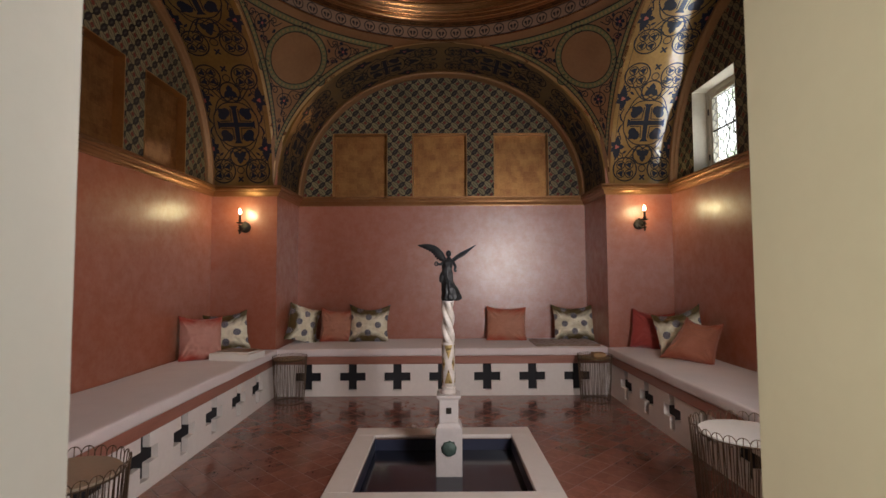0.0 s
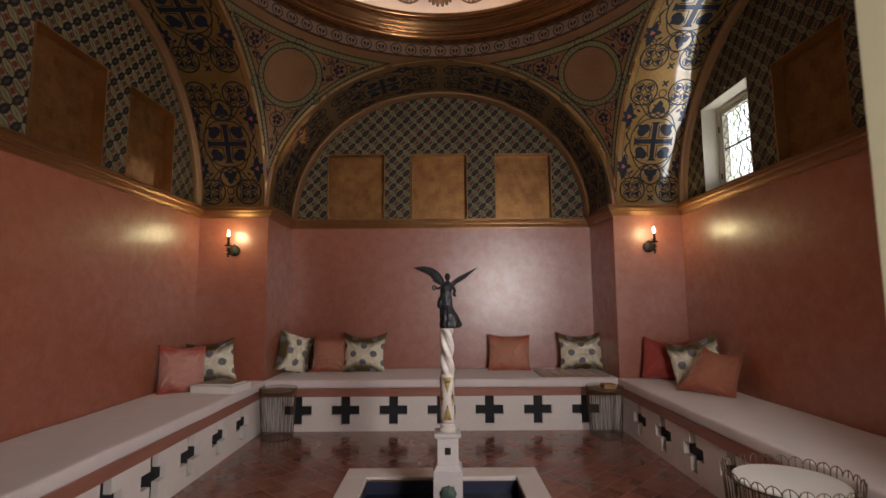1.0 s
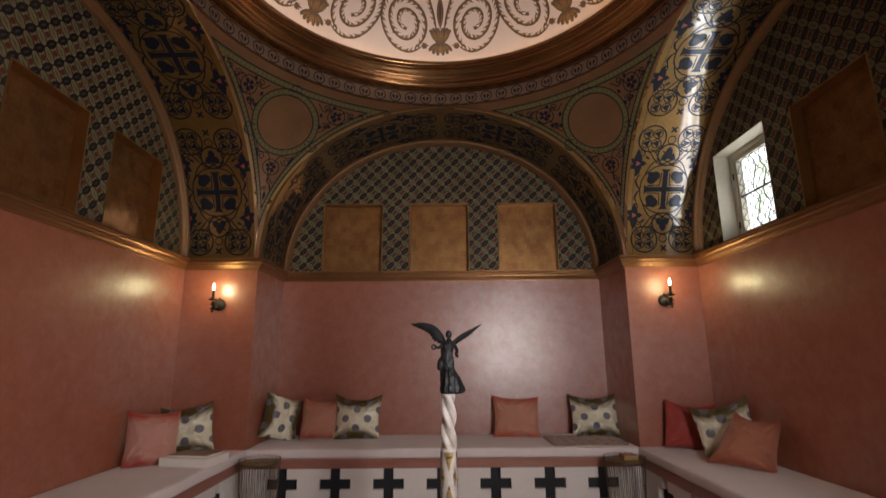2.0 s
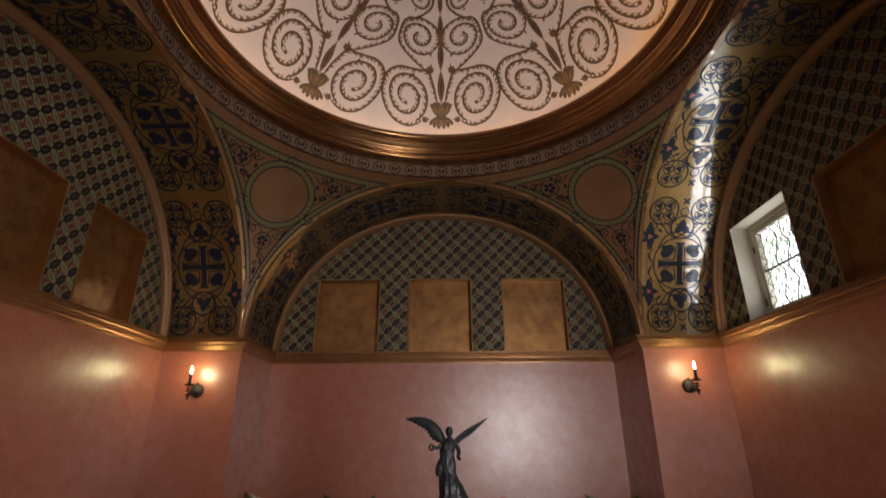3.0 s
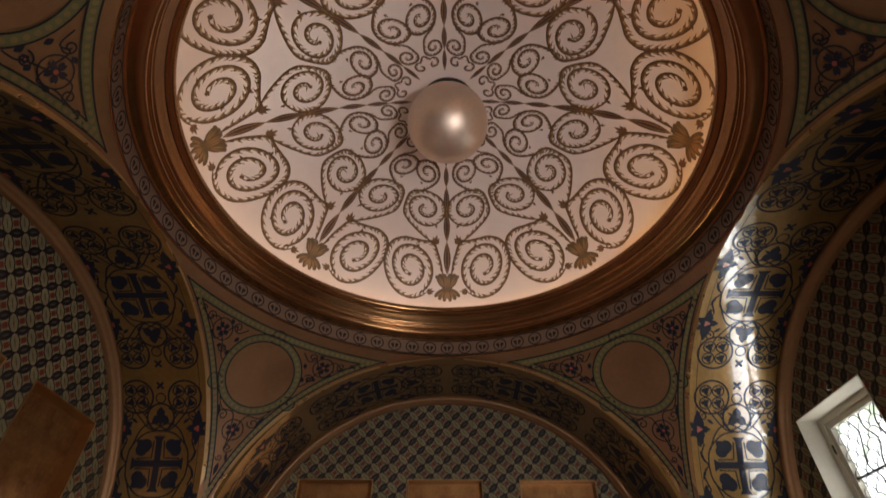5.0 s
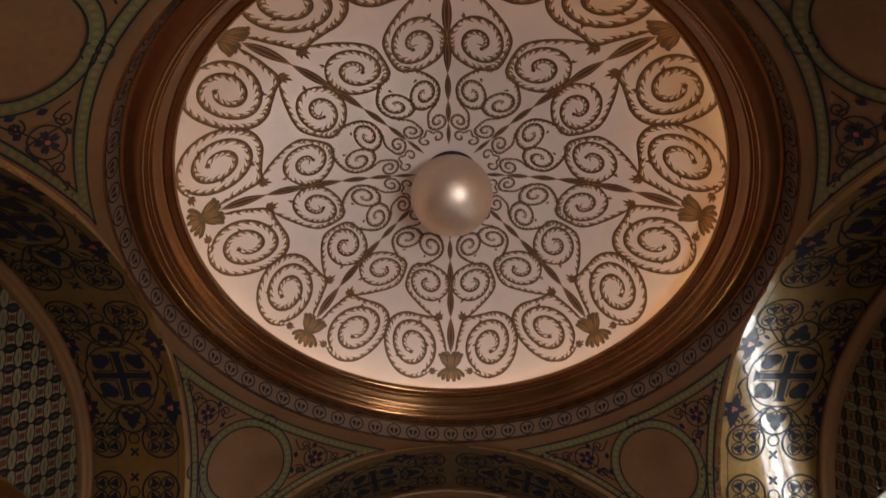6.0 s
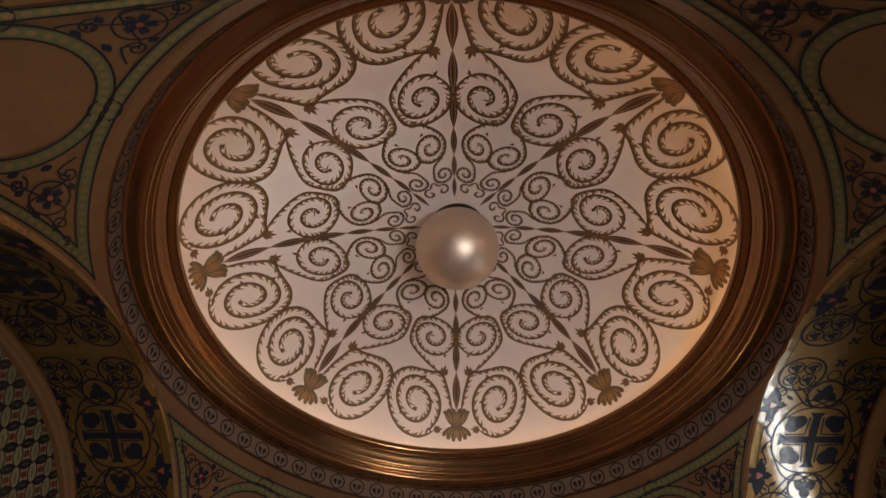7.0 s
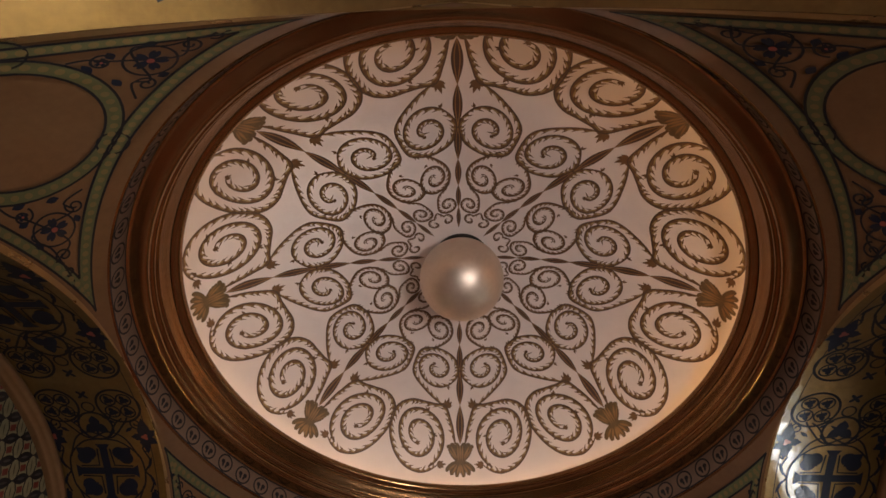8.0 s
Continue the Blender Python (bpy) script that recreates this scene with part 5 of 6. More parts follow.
# dark inlay in the grooves
bm = bmesh.new()
for k in range(3):
    rows = []
    for j in range(61):
        t = j / 60
        a_ = (2 * math.pi * k - math.pi / 2 - 13 * t) / 3
        rows.append([bm.verts.new(((0.0395 - 0.004 * t) * math.cos(a_ + d), (0.0395 - 0.004 * t) * math.sin(a_ + d), 0.927 + 0.32 * t)) for d in (-0.24, -0.08, 0.08, 0.24)])
    for p, q in zip(rows, rows[1:]):
        for i in range(3):
            bm.faces.new((p[i], p[i + 1], q[i + 1], q[i]))
part("groove_inlay", bm, surface("grey_brown_mosaic", (0.16, 0.13, 0.10), (0.50, 0.45, 0.38), rough=0.4, big=60, fine=160), fountain, "brown-grey mosaic in the grooves")
part("column_top", revolve([(0, 1.245), (0.046, 1.245), (0.048, 1.252), (0.046, 1.262), (0, 1.262)], 28), STONE, fountain)


# statue: one plain mesh of a winged draped figure
def statue_mesh():
    bm = bmesh.new()
    # draped body as stacked ellipses: height, half width, half depth, sway, folds
    rows = []
    shape = [(0.000, 0.050, 0.050, 0.005), (0.015, 0.066, 0.058, 0.012), (0.05, 0.066, 0.056, 0.012), (0.10, 0.060, 0.050, 0.008), (0.15, 0.050, 0.042, 0.000),
             (0.20, 0.042, 0.036, -0.008), (0.24, 0.043, 0.034, -0.012), (0.28, 0.043, 0.034, -0.012), (0.32, 0.044, 0.034, -0.008), (0.345, 0.048, 0.032, -0.004),
             (0.365, 0.040, 0.026, 0.0), (0.378, 0.018, 0.017, 0.002), (0.392, 0.014, 0.015, 0.003)]
    fine = 72
    for j in range(61):
        z = 0.392 * j / 60
        w, d, sx = (np.interp(z, [s[0] for s in shape], [s[k] for s in shape]) for k in (1, 2, 3))
        fold = 0.26 * max(0.0, 1 - z / 0.30)
        ring = []
        for i in range(fine):
            a_ = 2 * math.pi * i / fine
            f = 1 + fold * (0.6 * math.sin(9 * a_ + 6 * z + 1.2) + 0.5 * math.sin(14 * a_ - 9 * z)) * (0.6 + 0.4 * math.sin(2 * a_))
            flare = 1 + 0.42 * max(0, math.cos(a_ - 0.2)) ** 2 * max(0.0, 1 - z / 0.15) + 0.20 * max(0, math.cos(a_ - 3.0)) ** 3 * max(0.0, 1 - abs(z - 0.17) / 0.07)
            ring.append(bm.verts.new((sx + w * f * flare * math.cos(a_), d * f * math.sin(a_), z)))
        rows.append(ring)
    for p, q in zip(rows, rows[1:]):
        for i in range(fine):
            bm.faces.new((p[i], p[(i + 1) % fine], q[(i + 1) % fine], q[i]))
    bm.faces.new(rows[0][::-1])
    bm.faces.new(rows[-1])
    for v in bm.verts:
        v.co.z *= 0.915
        q = v.co.copy()
        v.co.x += 0.0065 * noise.noise(q * 38) + 0.009 * noise.noise(q * 14)
        v.co.y += 0.0065 * noise.noise(q * 38 + Vector((7, 3, 1))) + 0.009 * noise.noise(q * 14 + Vector((2, 9, 4)))
    # plain egg for the head with a knot behind
    for c, r, sc in (((0.002, -0.004, 0.386), 0.026, (0.86, 1.0, 1.14)), ((0.004, 0.02, 0.398), 0.013, (1, 1, 1))):
        bmesh.ops.create_uvsphere(bm, u_segments=16, v_segments=10, radius=r, matrix=Matrix.Translation(c) @ Matrix.Diagonal((*sc, 1)))
    # one arm held out with a wreath, the other kept close
    add_tube(bm, curve3([(-0.036, 0, 0.322), (-0.062, -0.015, 0.300), (-0.080, -0.03, 0.302), (-0.092, -0.04, 0.308)]), 0.013, 8, taper=lambda t: 1 - 0.40 * t)
    add_tube(bm, [(-0.098 + 0.013 * math.cos(k * math.pi / 6), -0.045, 0.303 + 0.015 * math.sin(k * math.pi / 6)) for k in range(12)], 0.0065, 6, closed=True)
    add_tube(bm, curve3([(0.036, 0, 0.322), (0.056, -0.015, 0.28), (0.050, -0.045, 0.252), (0.060, -0.06, 0.24)]), 0.014, 8, taper=lambda t: 1 - 0.35 * t)
    # loose cloth at the hip
    bmesh.ops.create_uvsphere(bm, u_segments=14, v_segments=10, radius=0.034, matrix=Matrix.Translation((-0.05, 0.0, 0.20)) @ Matrix.Rotation(0.3, 4, "Y") @ Matrix.Diagonal((0.75, 0.8, 1.6, 1)))
    # wings: a bony leading edge and a cambered blade with feathered trailing edge
    for lead, trail in (([(-0.020, 0.03, 0.325), (-0.050, 0.04, 0.395), (-0.105, 0.05, 0.448), (-0.180, 0.06, 0.468), (-0.256, 0.07, 0.462)],
                         [(-0.040, 0.03, 0.318), (-0.100, 0.04, 0.345), (-0.135, 0.05, 0.392), (-0.190, 0.06, 0.425), (-0.250, 0.07, 0.454)]),
                        ([(0.020, 0.03, 0.325), (0.075, 0.06, 0.372), (0.125, 0.10, 0.404), (0.180, 0.13, 0.434), (0.236, 0.15, 0.464)],
                         [(0.040, 0.03, 0.312), (0.085, 0.07, 0.342), (0.138, 0.11, 0.374), (0.190, 0.14, 0.420), (0.236, 0.15, 0.460)])):
        la, ta = curve3(lead, 8), curve3(trail, 8)
        add_tube(bm, la, 0.009, 8, taper=lambda t: 1.2 - 0.9 * t)
        grids = []
        for side in (-1, 1):
            grid = []
            for i, (q0, q1) in enumerate(zip(la, ta)):
                q0, q1 = Vector(q0), Vector(q1)
                q1 = q1.lerp(q0, 0.0 if i % 3 else 0.16)
                bulge = Vector((0, side * 0.0035, 0))
                grid.append([bm.verts.new(q0.lerp(q1, j / 5) + bulge * (1.15 - j / 5 + 0.35 * ((i + j) % 2)) + Vector((0, -0.012 * math.sin(math.pi * j / 5), 0))) for j in range(6)])
            for g0, g1 in zip(grid, grid[1:]):
                for j in range(5):
                    bm.faces.new((g0[j], g0[j + 1], g1[j + 1], g1[j]))
            grids.append(grid)
        for i in range(len(la) - 1):
            bm.faces.new((grids[0][i][5], grids[0][i + 1][5], grids[1][i + 1][5], grids[1][i][5]))
    bmesh.ops.recalc_face_normals(bm, faces=bm.faces[:])
    return bm


def curve3(points, per=6):
    flat = curve([(p[0], p[1]) for p in points], per)
    up = curve([(p[2], 0) for p in points], per)
    return [(a[0], a[1], b[0]) for a, b in zip(flat, up)]


statue = finish(statue_mesh(), "statue", VERDIGRIS, smooth=True)
statue.matrix_basis = pose(FX0 + 0.005, FY0, 1.262)
tagged(statue, "dark bronze winged draped statuette standing on the twisted column", "statue")

# ---- globe and wall lamps ----
globe = thing("globe_lamp", "large silver-leafed globe hanging under the dome's crown", "pendant lamp", at=(0.03, DOME_Y, 5.405))
bm = bmesh.new()
bmesh.ops.create_uvsphere(bm, u_segments=64, v_segments=40, radius=0.332)
part("globe", bm, SILVER, globe, "silver-leafed globe", True)
part("canopy", revolve([(0, 0.36), (0.228, 0.36), (0.228, 0.305), (0.215, 0.290), (0, 0.290)], 40), IRON, globe, "dark round canopy")

FLAME = glow_material("candle_bulb_glow", (1.0, 0.78, 0.45), 40.0)


def wall_lamp(x, y, z, turn):
    """Iron candle sconce: its plate lies against the wall at local y = 0, the arm reaches to -y."""
    root = thing("wall_lamp", "wrought iron candle sconce lit on a pink pier", "wall lamp", "candle sconces", at=(x, y, z), turn=turn)
    reach = -0.185
    bm = bmesh.new()
    bmesh.ops.create_uvsphere(bm, u_segments=24, v_segments=14, radius=0.066, matrix=Matrix.Diagonal((1, 0.42, 1, 1)))
    part("back_plate", bm, IRON, root, "domed iron back plate", True).matrix_basis = pose(0, -0.012, 0)
    part("plate_stud", revolve([(0, 0.052), (0.010, 0.054), (0.014, 0.064), (0.009, 0.076), (0, 0.080)], 12, (0, -0.022, 0)), IRON, root, smooth=True)
    part("arm", tube(curve3([(0, -0.03, -0.005), (0, -0.075, -0.040), (0, -0.13, -0.052), (0, reach + 0.01, -0.030), (0, reach, 0.02)]), 0.010, 8), IRON, root, smooth=True)
    part("finial", revolve([(0, -0.098), (0.006, -0.096), (0.013, -0.084), (0.008, -0.072), (0.020, -0.060), (0.024, -0.050), (0.012, -0.042), (0, -0.040)], 16, (0, reach, 0)), IRON, root, smooth=True)
    part("drip_pan", revolve([(0, 0.028), (0.024, 0.030), (0.044, 0.040), (0.045, 0.046), (0.02, 0.040), (0, 0.038)], 20, (0, reach, 0)), IRON, root, smooth=True)
    for zz, r in ((-0.022, 0.030), (0.002, 0.024), (0.060, 0.026)):
        part("collar", revolve([(0, zz), (r * 0.6, zz), (r, zz + 0.007), (r * 0.6, zz + 0.014), (0, zz + 0.014)], 16, (0, reach, 0)), IRON, root)
    part("candle", revolve([(0, 0.036), (0.0135, 0.036), (0.0135, 0.142), (0.010, 0.146), (0, 0.146)], 16, (0, reach, 0)), IRON, root, "dark candle tube", True)
    bulb = part("bulb", revolve([(0, 0.146), (0.007, 0.148), (0.0125, 0.164), (0.0115, 0.182), (0.0055, 0.204), (0, 0.220)], 14, (0, reach, 0)), FLAME, root, "glowing flame-shaped bulb", True)
    bulb.visible_shadow = False
    point_lamp("candle_light", pose(x, y, z, 0, 0, turn) @ Vector((0, reach, 0.182)), 4.8, (1.0, 0.88, 0.46), 0.014)
    return root


wall_lamp(-2.435, A, 2.075, 0)
wall_lamp(2.45, A, 2.09, 0)

# warm light hidden in the trough behind the dome's cornice
def cove_strip(a0, a1, colour, strength, label):
    """A strip light lying in the trough from one bearing to another, in degrees east of north."""
    n = 72
    pts = [(DOME_X + 1.965 * math.sin(radians(a0 + (a1 - a0) * i / n)), DOME_Y + 1.965 * math.cos(radians(a0 + (a1 - a0) * i / n)), 4.832) for i in range(n + 1)]
    ob = finish(tube(pts, 0.006, 6), "cove_light", glow_material("cove_glow", colour, strength), smooth=True)
    return tagged(ob, label, "cove light", "cove lights")


cove_strip(-200, 55, (1.0, 0.68, 0.37), 20, "warm strip light lying in the cornice trough under the dome")
cove_strip(57, 158, (1.0, 0.60, 0.25), 32, "brighter amber strip light lying in the cornice trough")

# ---- window of the east lunette ----
E_ = LUNETTE["east"]
wx = E_ + 0.19
window = thing("window_1", "cream painted casement with leaded lights and iron scrolls", "window", kind="structure", turn=-90)
x0, x1, z0, z1 = WINDOW
t_ = 0.006
for lo, hi in (((x0, E_ - 0.004, z0), (x0 + t_, E_ + 0.29, z1)), ((x1 - t_, E_ - 0.004, z0), (x1, E_ + 0.29, z1)), ((x0, E_ - 0.004, z1 - t_), (x1, E_ + 0.29, z1)), ((x0, E_ - 0.004, z0), (x1, E_ + 0.29, z0 + t_))):
    part("reveal", box(lo, hi), FRAME_PAINT, window, "cream painted window reveal")
fw = 0.06
for lo, hi in (((x0 + t_, wx - 0.03, z0 + t_), (x0 + fw, wx + 0.03, z1 - t_)), ((x1 - fw, wx - 0.03, z0 + t_), (x1 - t_, wx + 0.03, z1 - t_)),
               ((x0 + fw, wx - 0.03, z1 - fw), (x1 - fw, wx + 0.03, z1 - t_)), ((x0 + fw, wx - 0.03, z0 + t_), (x1 - fw, wx + 0.03, z0 + 0.085))):
    part("window_frame", box(lo, hi, 0.004), FRAME_PAINT, window, "cream painted casement frame")
sw = 0.042
gx0, gx1, gz0, gz1 = x0 + fw, x1 - fw, z0 + 0.085, z1 - fw
for lo, hi in (((gx0, wx - 0.018, gz0), (gx0 + sw, wx + 0.018, gz1)), ((gx1 - sw, wx - 0.018, gz0), (gx1, wx + 0.018, gz1)), ((gx0 + sw, wx - 0.018, gz1 - sw), (gx1 - sw, wx + 0.018, gz1)), ((gx0 + sw, wx - 0.018, gz0), (gx1 - sw, wx + 0.018, gz0 + sw))):
    part("sash", box(lo, hi, 0.003), FRAME_PAINT, window, "cream painted sash bar")
zm = 3.09
part("glazing_bar", box((gx0 + sw, wx - 0.012, zm - 0.007), (gx1 - sw, wx + 0.012, zm + 0.007)), IRON, window, "thin dark glazing bar")
for zz in (z0 + 0.2, z1 - 0.25):
    part("hinge", box((x0 + fw - 0.012, wx - 0.04, zz - 0.035), (x0 + fw + 0.004, wx - 0.028, zz + 0.035), 0.003), IRON, window, "dark casement hinge")


def glass_material():
    m, nt, bsdf, co = start("clear_window_glass")
    set_in(nt, bsdf.inputs["Base Color"], (0.95, 0.97, 0.98))
    set_in(nt, bsdf.inputs["Roughness"], 0.02)
    set_in(nt, bsdf.inputs["Transmission Weight"], 1.0)
    set_in(nt, bsdf.inputs["IOR"], 1.1)
    return m


GLASS = glass_material()
CAME = surface("grey_lead", (0.16, 0.16, 0.17), (0.26, 0.26, 0.27), rough=0.5, metal=0.5, bump=0.0)
for za, zb in ((gz0 + sw, zm - 0.007), (zm + 0.007, gz1 - sw)):
    pane = part("pane", box((gx0 + sw, wx - 0.002, za), (gx1 - sw, wx + 0.002, zb)), GLASS, window, "clear glass pane")
    pane.visible_shadow = False
# leaded lights: rows of overlapping scales
for za, zb in ((gz0 + sw, zm - 0.007), (zm + 0.007, gz1 - sw)):
    ga, gb = gx0 + sw, gx1 - sw
    cols, rows_ = 5, 6
    cw, rh = (gb - ga) / cols, (zb - za) / rows_
    for j in range(rows_):
        for k in range(cols + (j % 2)):
            mid = ga + cw * (k + 0.5 - 0.5 * (j % 2))
            arc = [(mid + cw / 2 * math.cos(math.pi * i / 10), wx - 0.006, za + rh * (j + 0.95 * math.sin(math.pi * i / 10))) for i in range(11)]
            arc = [q for q in arc if ga - 1e-6 <= q[0] <= gb + 1e-6]
            part("came", tube(arc, 0.0042, 5), CAME, window, "grey lead came")
grille = thing("window_grille", "scrolled iron grille outside the lunette window", "window grille", turn=-90)
gy = E_ + 0.33
for k in range(5):
    x = gx0 + (gx1 - gx0) * (k + 0.5) / 5
    pts = curve3([(x + 0.045 * math.sin(2.1 * j + k * 1.7), gy, z0 + 0.0 + 0.98 * (z1 - z0) * j / 8) for j in range(9)])
    part("iron_scroll", tube(pts, 0.006, 6), IRON, grille, smooth=True)
for zz in (z0 + 0.02, z1 - 0.02):
    part("iron_bar", tube([(x0 - 0.05, gy, zz), (x1 + 0.05, gy, zz)], 0.008, 6), IRON, grille)
hook = finish(tube([(E_ - 0.002, 1.02, 3.60), (E_ - 0.05, 1.02, 3.585), (E_ - 0.06, 1.0, 3.60), (E_ - 0.055, 0.98, 3.62)], 0.005, 6), "wall_hook", WIRE, smooth=True)
tagged(hook, "small metal hook fixed over the lunette window", "hook")

# bright overcast distance outside
bm = bmesh.new()
bmesh.ops.create_grid(bm, x_segments=1, y_segments=1, size=9)
glow = bpy.data.materials.new("bright_garden_haze")
glow.use_nodes = True
gn = glow.node_tree
gco = gn.nodes.new("ShaderNodeTexCoord").outputs["Object"]
gmix = blend(gn, ramp(gn, noise_of(gn, gco, 1.6, 5.0), 0.46, 0.60), (1.0, 1.0, 1.0), (0.50, 0.56, 0.42))
em = node(gn, "ShaderNodeEmission", Color=gmix, Strength=2.6)
gn.links.new(em.outputs[0], gn.nodes["Material Output"].inputs["Surface"])
haze = finish(bm, "backdrop", glow)
haze.matrix_basis = pose(7.5, 8.0, 5.0, 0, -75, 0)
tagged(haze, "bright hazy garden and sky outside the window", "backdrop", kind="structure")

# ---- pillows ----
def pillow_mesh(w, h, t, seed, slump=0.0, silk=False, pinch=0.0, shear=0.0):
    """A square pillow with drawn-out ears, hollow edges, pleats running from the corners and a dented top,
    centred on the origin, upright in x and z."""
    n = 44
    bm = bmesh.new()
    sides = []
    rng = random.Random(seed)
    ears = [(1.05 if silk else 1.01) + 0.09 * rng.random() for _ in range(4)]
    crease = 1.7 if silk else 1.0
    dent = 0.05 + 0.36 * slump + 0.04 * rng.random()
    for s in (-1, 1):
        grid = []
        for j in range(n + 1):
            v = 2 * j / n - 1
            row = []
            for i in range(n + 1):
                u = 2 * i / n - 1
                ear = ears[(0 if u < 0 else 1) + (0 if v < 0 else 2)]
                q = Vector((u * 1.6, v * 1.6, seed + s * 3))
                lip = 1 + 0.022 * noise.noise(Vector((u * 4.5, v * 4.5, seed * 2)))
                x = w / 2 * u * (1 + (ear - 1) * v * v - 0.035 * (1 - v * v) ** 0.7) * lip
                z = h / 2 * v * (1 + (ear - 1) * u * u - (dent if v > 0 else 0.035) * (1 - abs(u) ** 2.4)) * lip
                full = ((1 - u ** 4) * (1 - v ** 4)) ** 0.62 * (1.02 - 0.30 * v * slump * 2)
                y = s * t / 2 * full * (0.72 + 0.28 * (1 - u * u) * (1 - v * v))
                # pleats that fan out of each corner, and soft folds across the face
                for k, (cu, cv) in enumerate(((-1, -1), (1, -1), (-1, 1), (1, 1))):
                    du, dv = u - cu, v - cv
                    d = math.hypot(du, dv)
                    a = math.atan2(dv * cv, du * cu)
                    y += s * 0.013 * crease * math.sin(a * 13 + seed * 2 + k + s) * math.exp(-((d - 0.42) / 0.33) ** 2) * full
                y += s * full * (noise.noise(q * 1.1) * 0.022 + noise.noise(Vector((u * 1.5, v * 5.5, seed + 9 + s))) * 0.014 * crease + noise.noise(q * 4) * 0.008 * crease)
                # squeezed together and pushed over towards the top
                row.append((x * (1 - pinch * (v + 1) / 2) + shear * z, y, z))
            grid.append(row)
        sides.append(grid)
    made = {}

    def vert(s, j, i):
        edge = i in (0, n) or j in (0, n)
        key = (0 if edge else s, j, i)
        if key not in made:
            made[key] = bm.verts.new(sides[s][j][i])
        return made[key]

    for s in (0, 1):
        for j in range(n):
            for i in range(n):
                f = [vert(s, j, i), vert(s, j, i + 1), vert(s, j + 1, i + 1), vert(s, j + 1, i)]
                bm.faces.new(f if s == 0 else f[::-1])
    rim = [sides[0][0][i] for i in range(n)] + [sides[0][j][n] for j in range(n)] + [sides[0][n][i] for i in range(n, 0, -1)] + [sides[0][j][0] for j in range(n, 0, -1)]
    return bm, [(p[0], 0.0, p[2]) for p in rim]


def pillow(x, y, face, lean, w, h, t, material, label, seed, roll=0.0, slump=0.0, z=None, pinch=0.0, shear=0.0):
    """Stands with its lower edge on the bench; face: the way it looks, in degrees from -y towards +x."""
    bm, rim = pillow_mesh(w, h, t, seed, slump, material == SPOTTED, pinch, shear)
    root = finish(bm, "throw_pillow", material, smooth=True)
    up = (h / 2 - 0.015) * math.cos(radians(lean)) + abs(math.sin(radians(2 * roll))) * w * 0.125
    root.matrix_basis = pose(x, y, (z or SEAT_TOP) + up) @ pose(0, 0, 0, 0, 0, face) @ pose(0, 0, 0, -lean, 0, 0) @ pose(0, 0, 0, 0, roll, 0)
    tagged(root, label, "pillow", "throw pillows")
    part("piping", tube(rim, 0.0045, 6, closed=True), material, root)
    return root


SPOT_LABEL = "gold-green silk pillow with grey-blue rosettes and brown edges"
pillow(-2.62, 1.33, 34, 14, 0.41, 0.47, 0.19, PEACH_SILK, "peach pink velvet pillow leaning on a wall", 1.0, 2, 0.1)
pillow(-2.56, 1.83, 12, 16, 0.47, 0.47, 0.14, SPOTTED, SPOT_LABEL, 2.0, -7, 0.2)
pillow(-1.86, 2.63, 46, 12, 0.46, 0.46, 0.19, SPOTTED, "gold-green spotted silk pillow turned in the bench corner", 3.0, 107, 0.30)
pillow(-1.44, 2.78, 6, 13, 0.45, 0.46, 0.18, APRICOT_SILK, "peach orange silk pillow tucked behind a spotted one", 4.0, 2, 0.4)
pillow(-1, 2.74, 0, 13, 0.50, 0.49, 0.19, SPOTTED, SPOT_LABEL, 5.0, 1, 0.35)
pillow(0.885, 2.80, -3, 12, 0.52, 0.46, 0.17, APRICOT_SILK, "burnt orange silk pillow against the pink wall", 6.0, 1, 0.12)
pillow(1.8, 2.74, -8, 14, 0.52, 0.47, 0.16, SPOTTED, "gold-green spotted silk pillow standing on a brown throw", 7.0, -2, 0.35, SEAT_TOP + 0.014)
pillow(2.52, 1.90, -8, 10, 0.47, 0.45, 0.16, RED_SILK, "coral red velvet pillow leaning on a pier", 8.0, 7, 0.35)
pillow(2.62, 1.42, -34, 14, 0.47, 0.48, 0.18, SPOTTED, SPOT_LABEL, 9.0, -14, 0.45)
pillow(2.59, 1.01, -32, 25, 0.47, 0.45, 0.20, ORANGE_SILK, "coppery orange silk pillow slumped against the others", 10.0, 8, 0.35, pinch=0.30, shear=0.22)

# ---- folded throw and book ----
throw = thing("folded_throw", "brown patchwork throw lying flat on the bench cushion", "throw")
part("backing", soft_slab(1.17, 1.97, 2.12, 2.70, SEAT_TOP + 0.001, SEAT_TOP + 0.010, 11), THROW, throw, "brown cloth backing", True)
rng = random.Random(21)
for i in range(6):
    for j in range(4):
        x, y = 1.175 + 0.132 * i + rng.uniform(-0.004, 0.004), 2.122 + 0.144 * j + rng.uniform(-0.004, 0.004)
        bm = bmesh.new()
        grid = [[bm.verts.new((x + 0.128 * a / 6, y + 0.138 * b / 6, SEAT_TOP + 0.008 + 0.020 * ((1 - (a / 3 - 1) ** 4) * (1 - (b / 3 - 1) ** 4)) ** 0.5 + rng.uniform(-0.002, 0.002))) for b in range(7)] for a in range(7)]
        for a in range(6):
            for b in range(6):
                bm.faces.new((grid[a][b], grid[a + 1][b], grid[a + 1][b + 1], grid[a][b + 1]))
        part("patch", bm, THROW, throw, smooth=True)

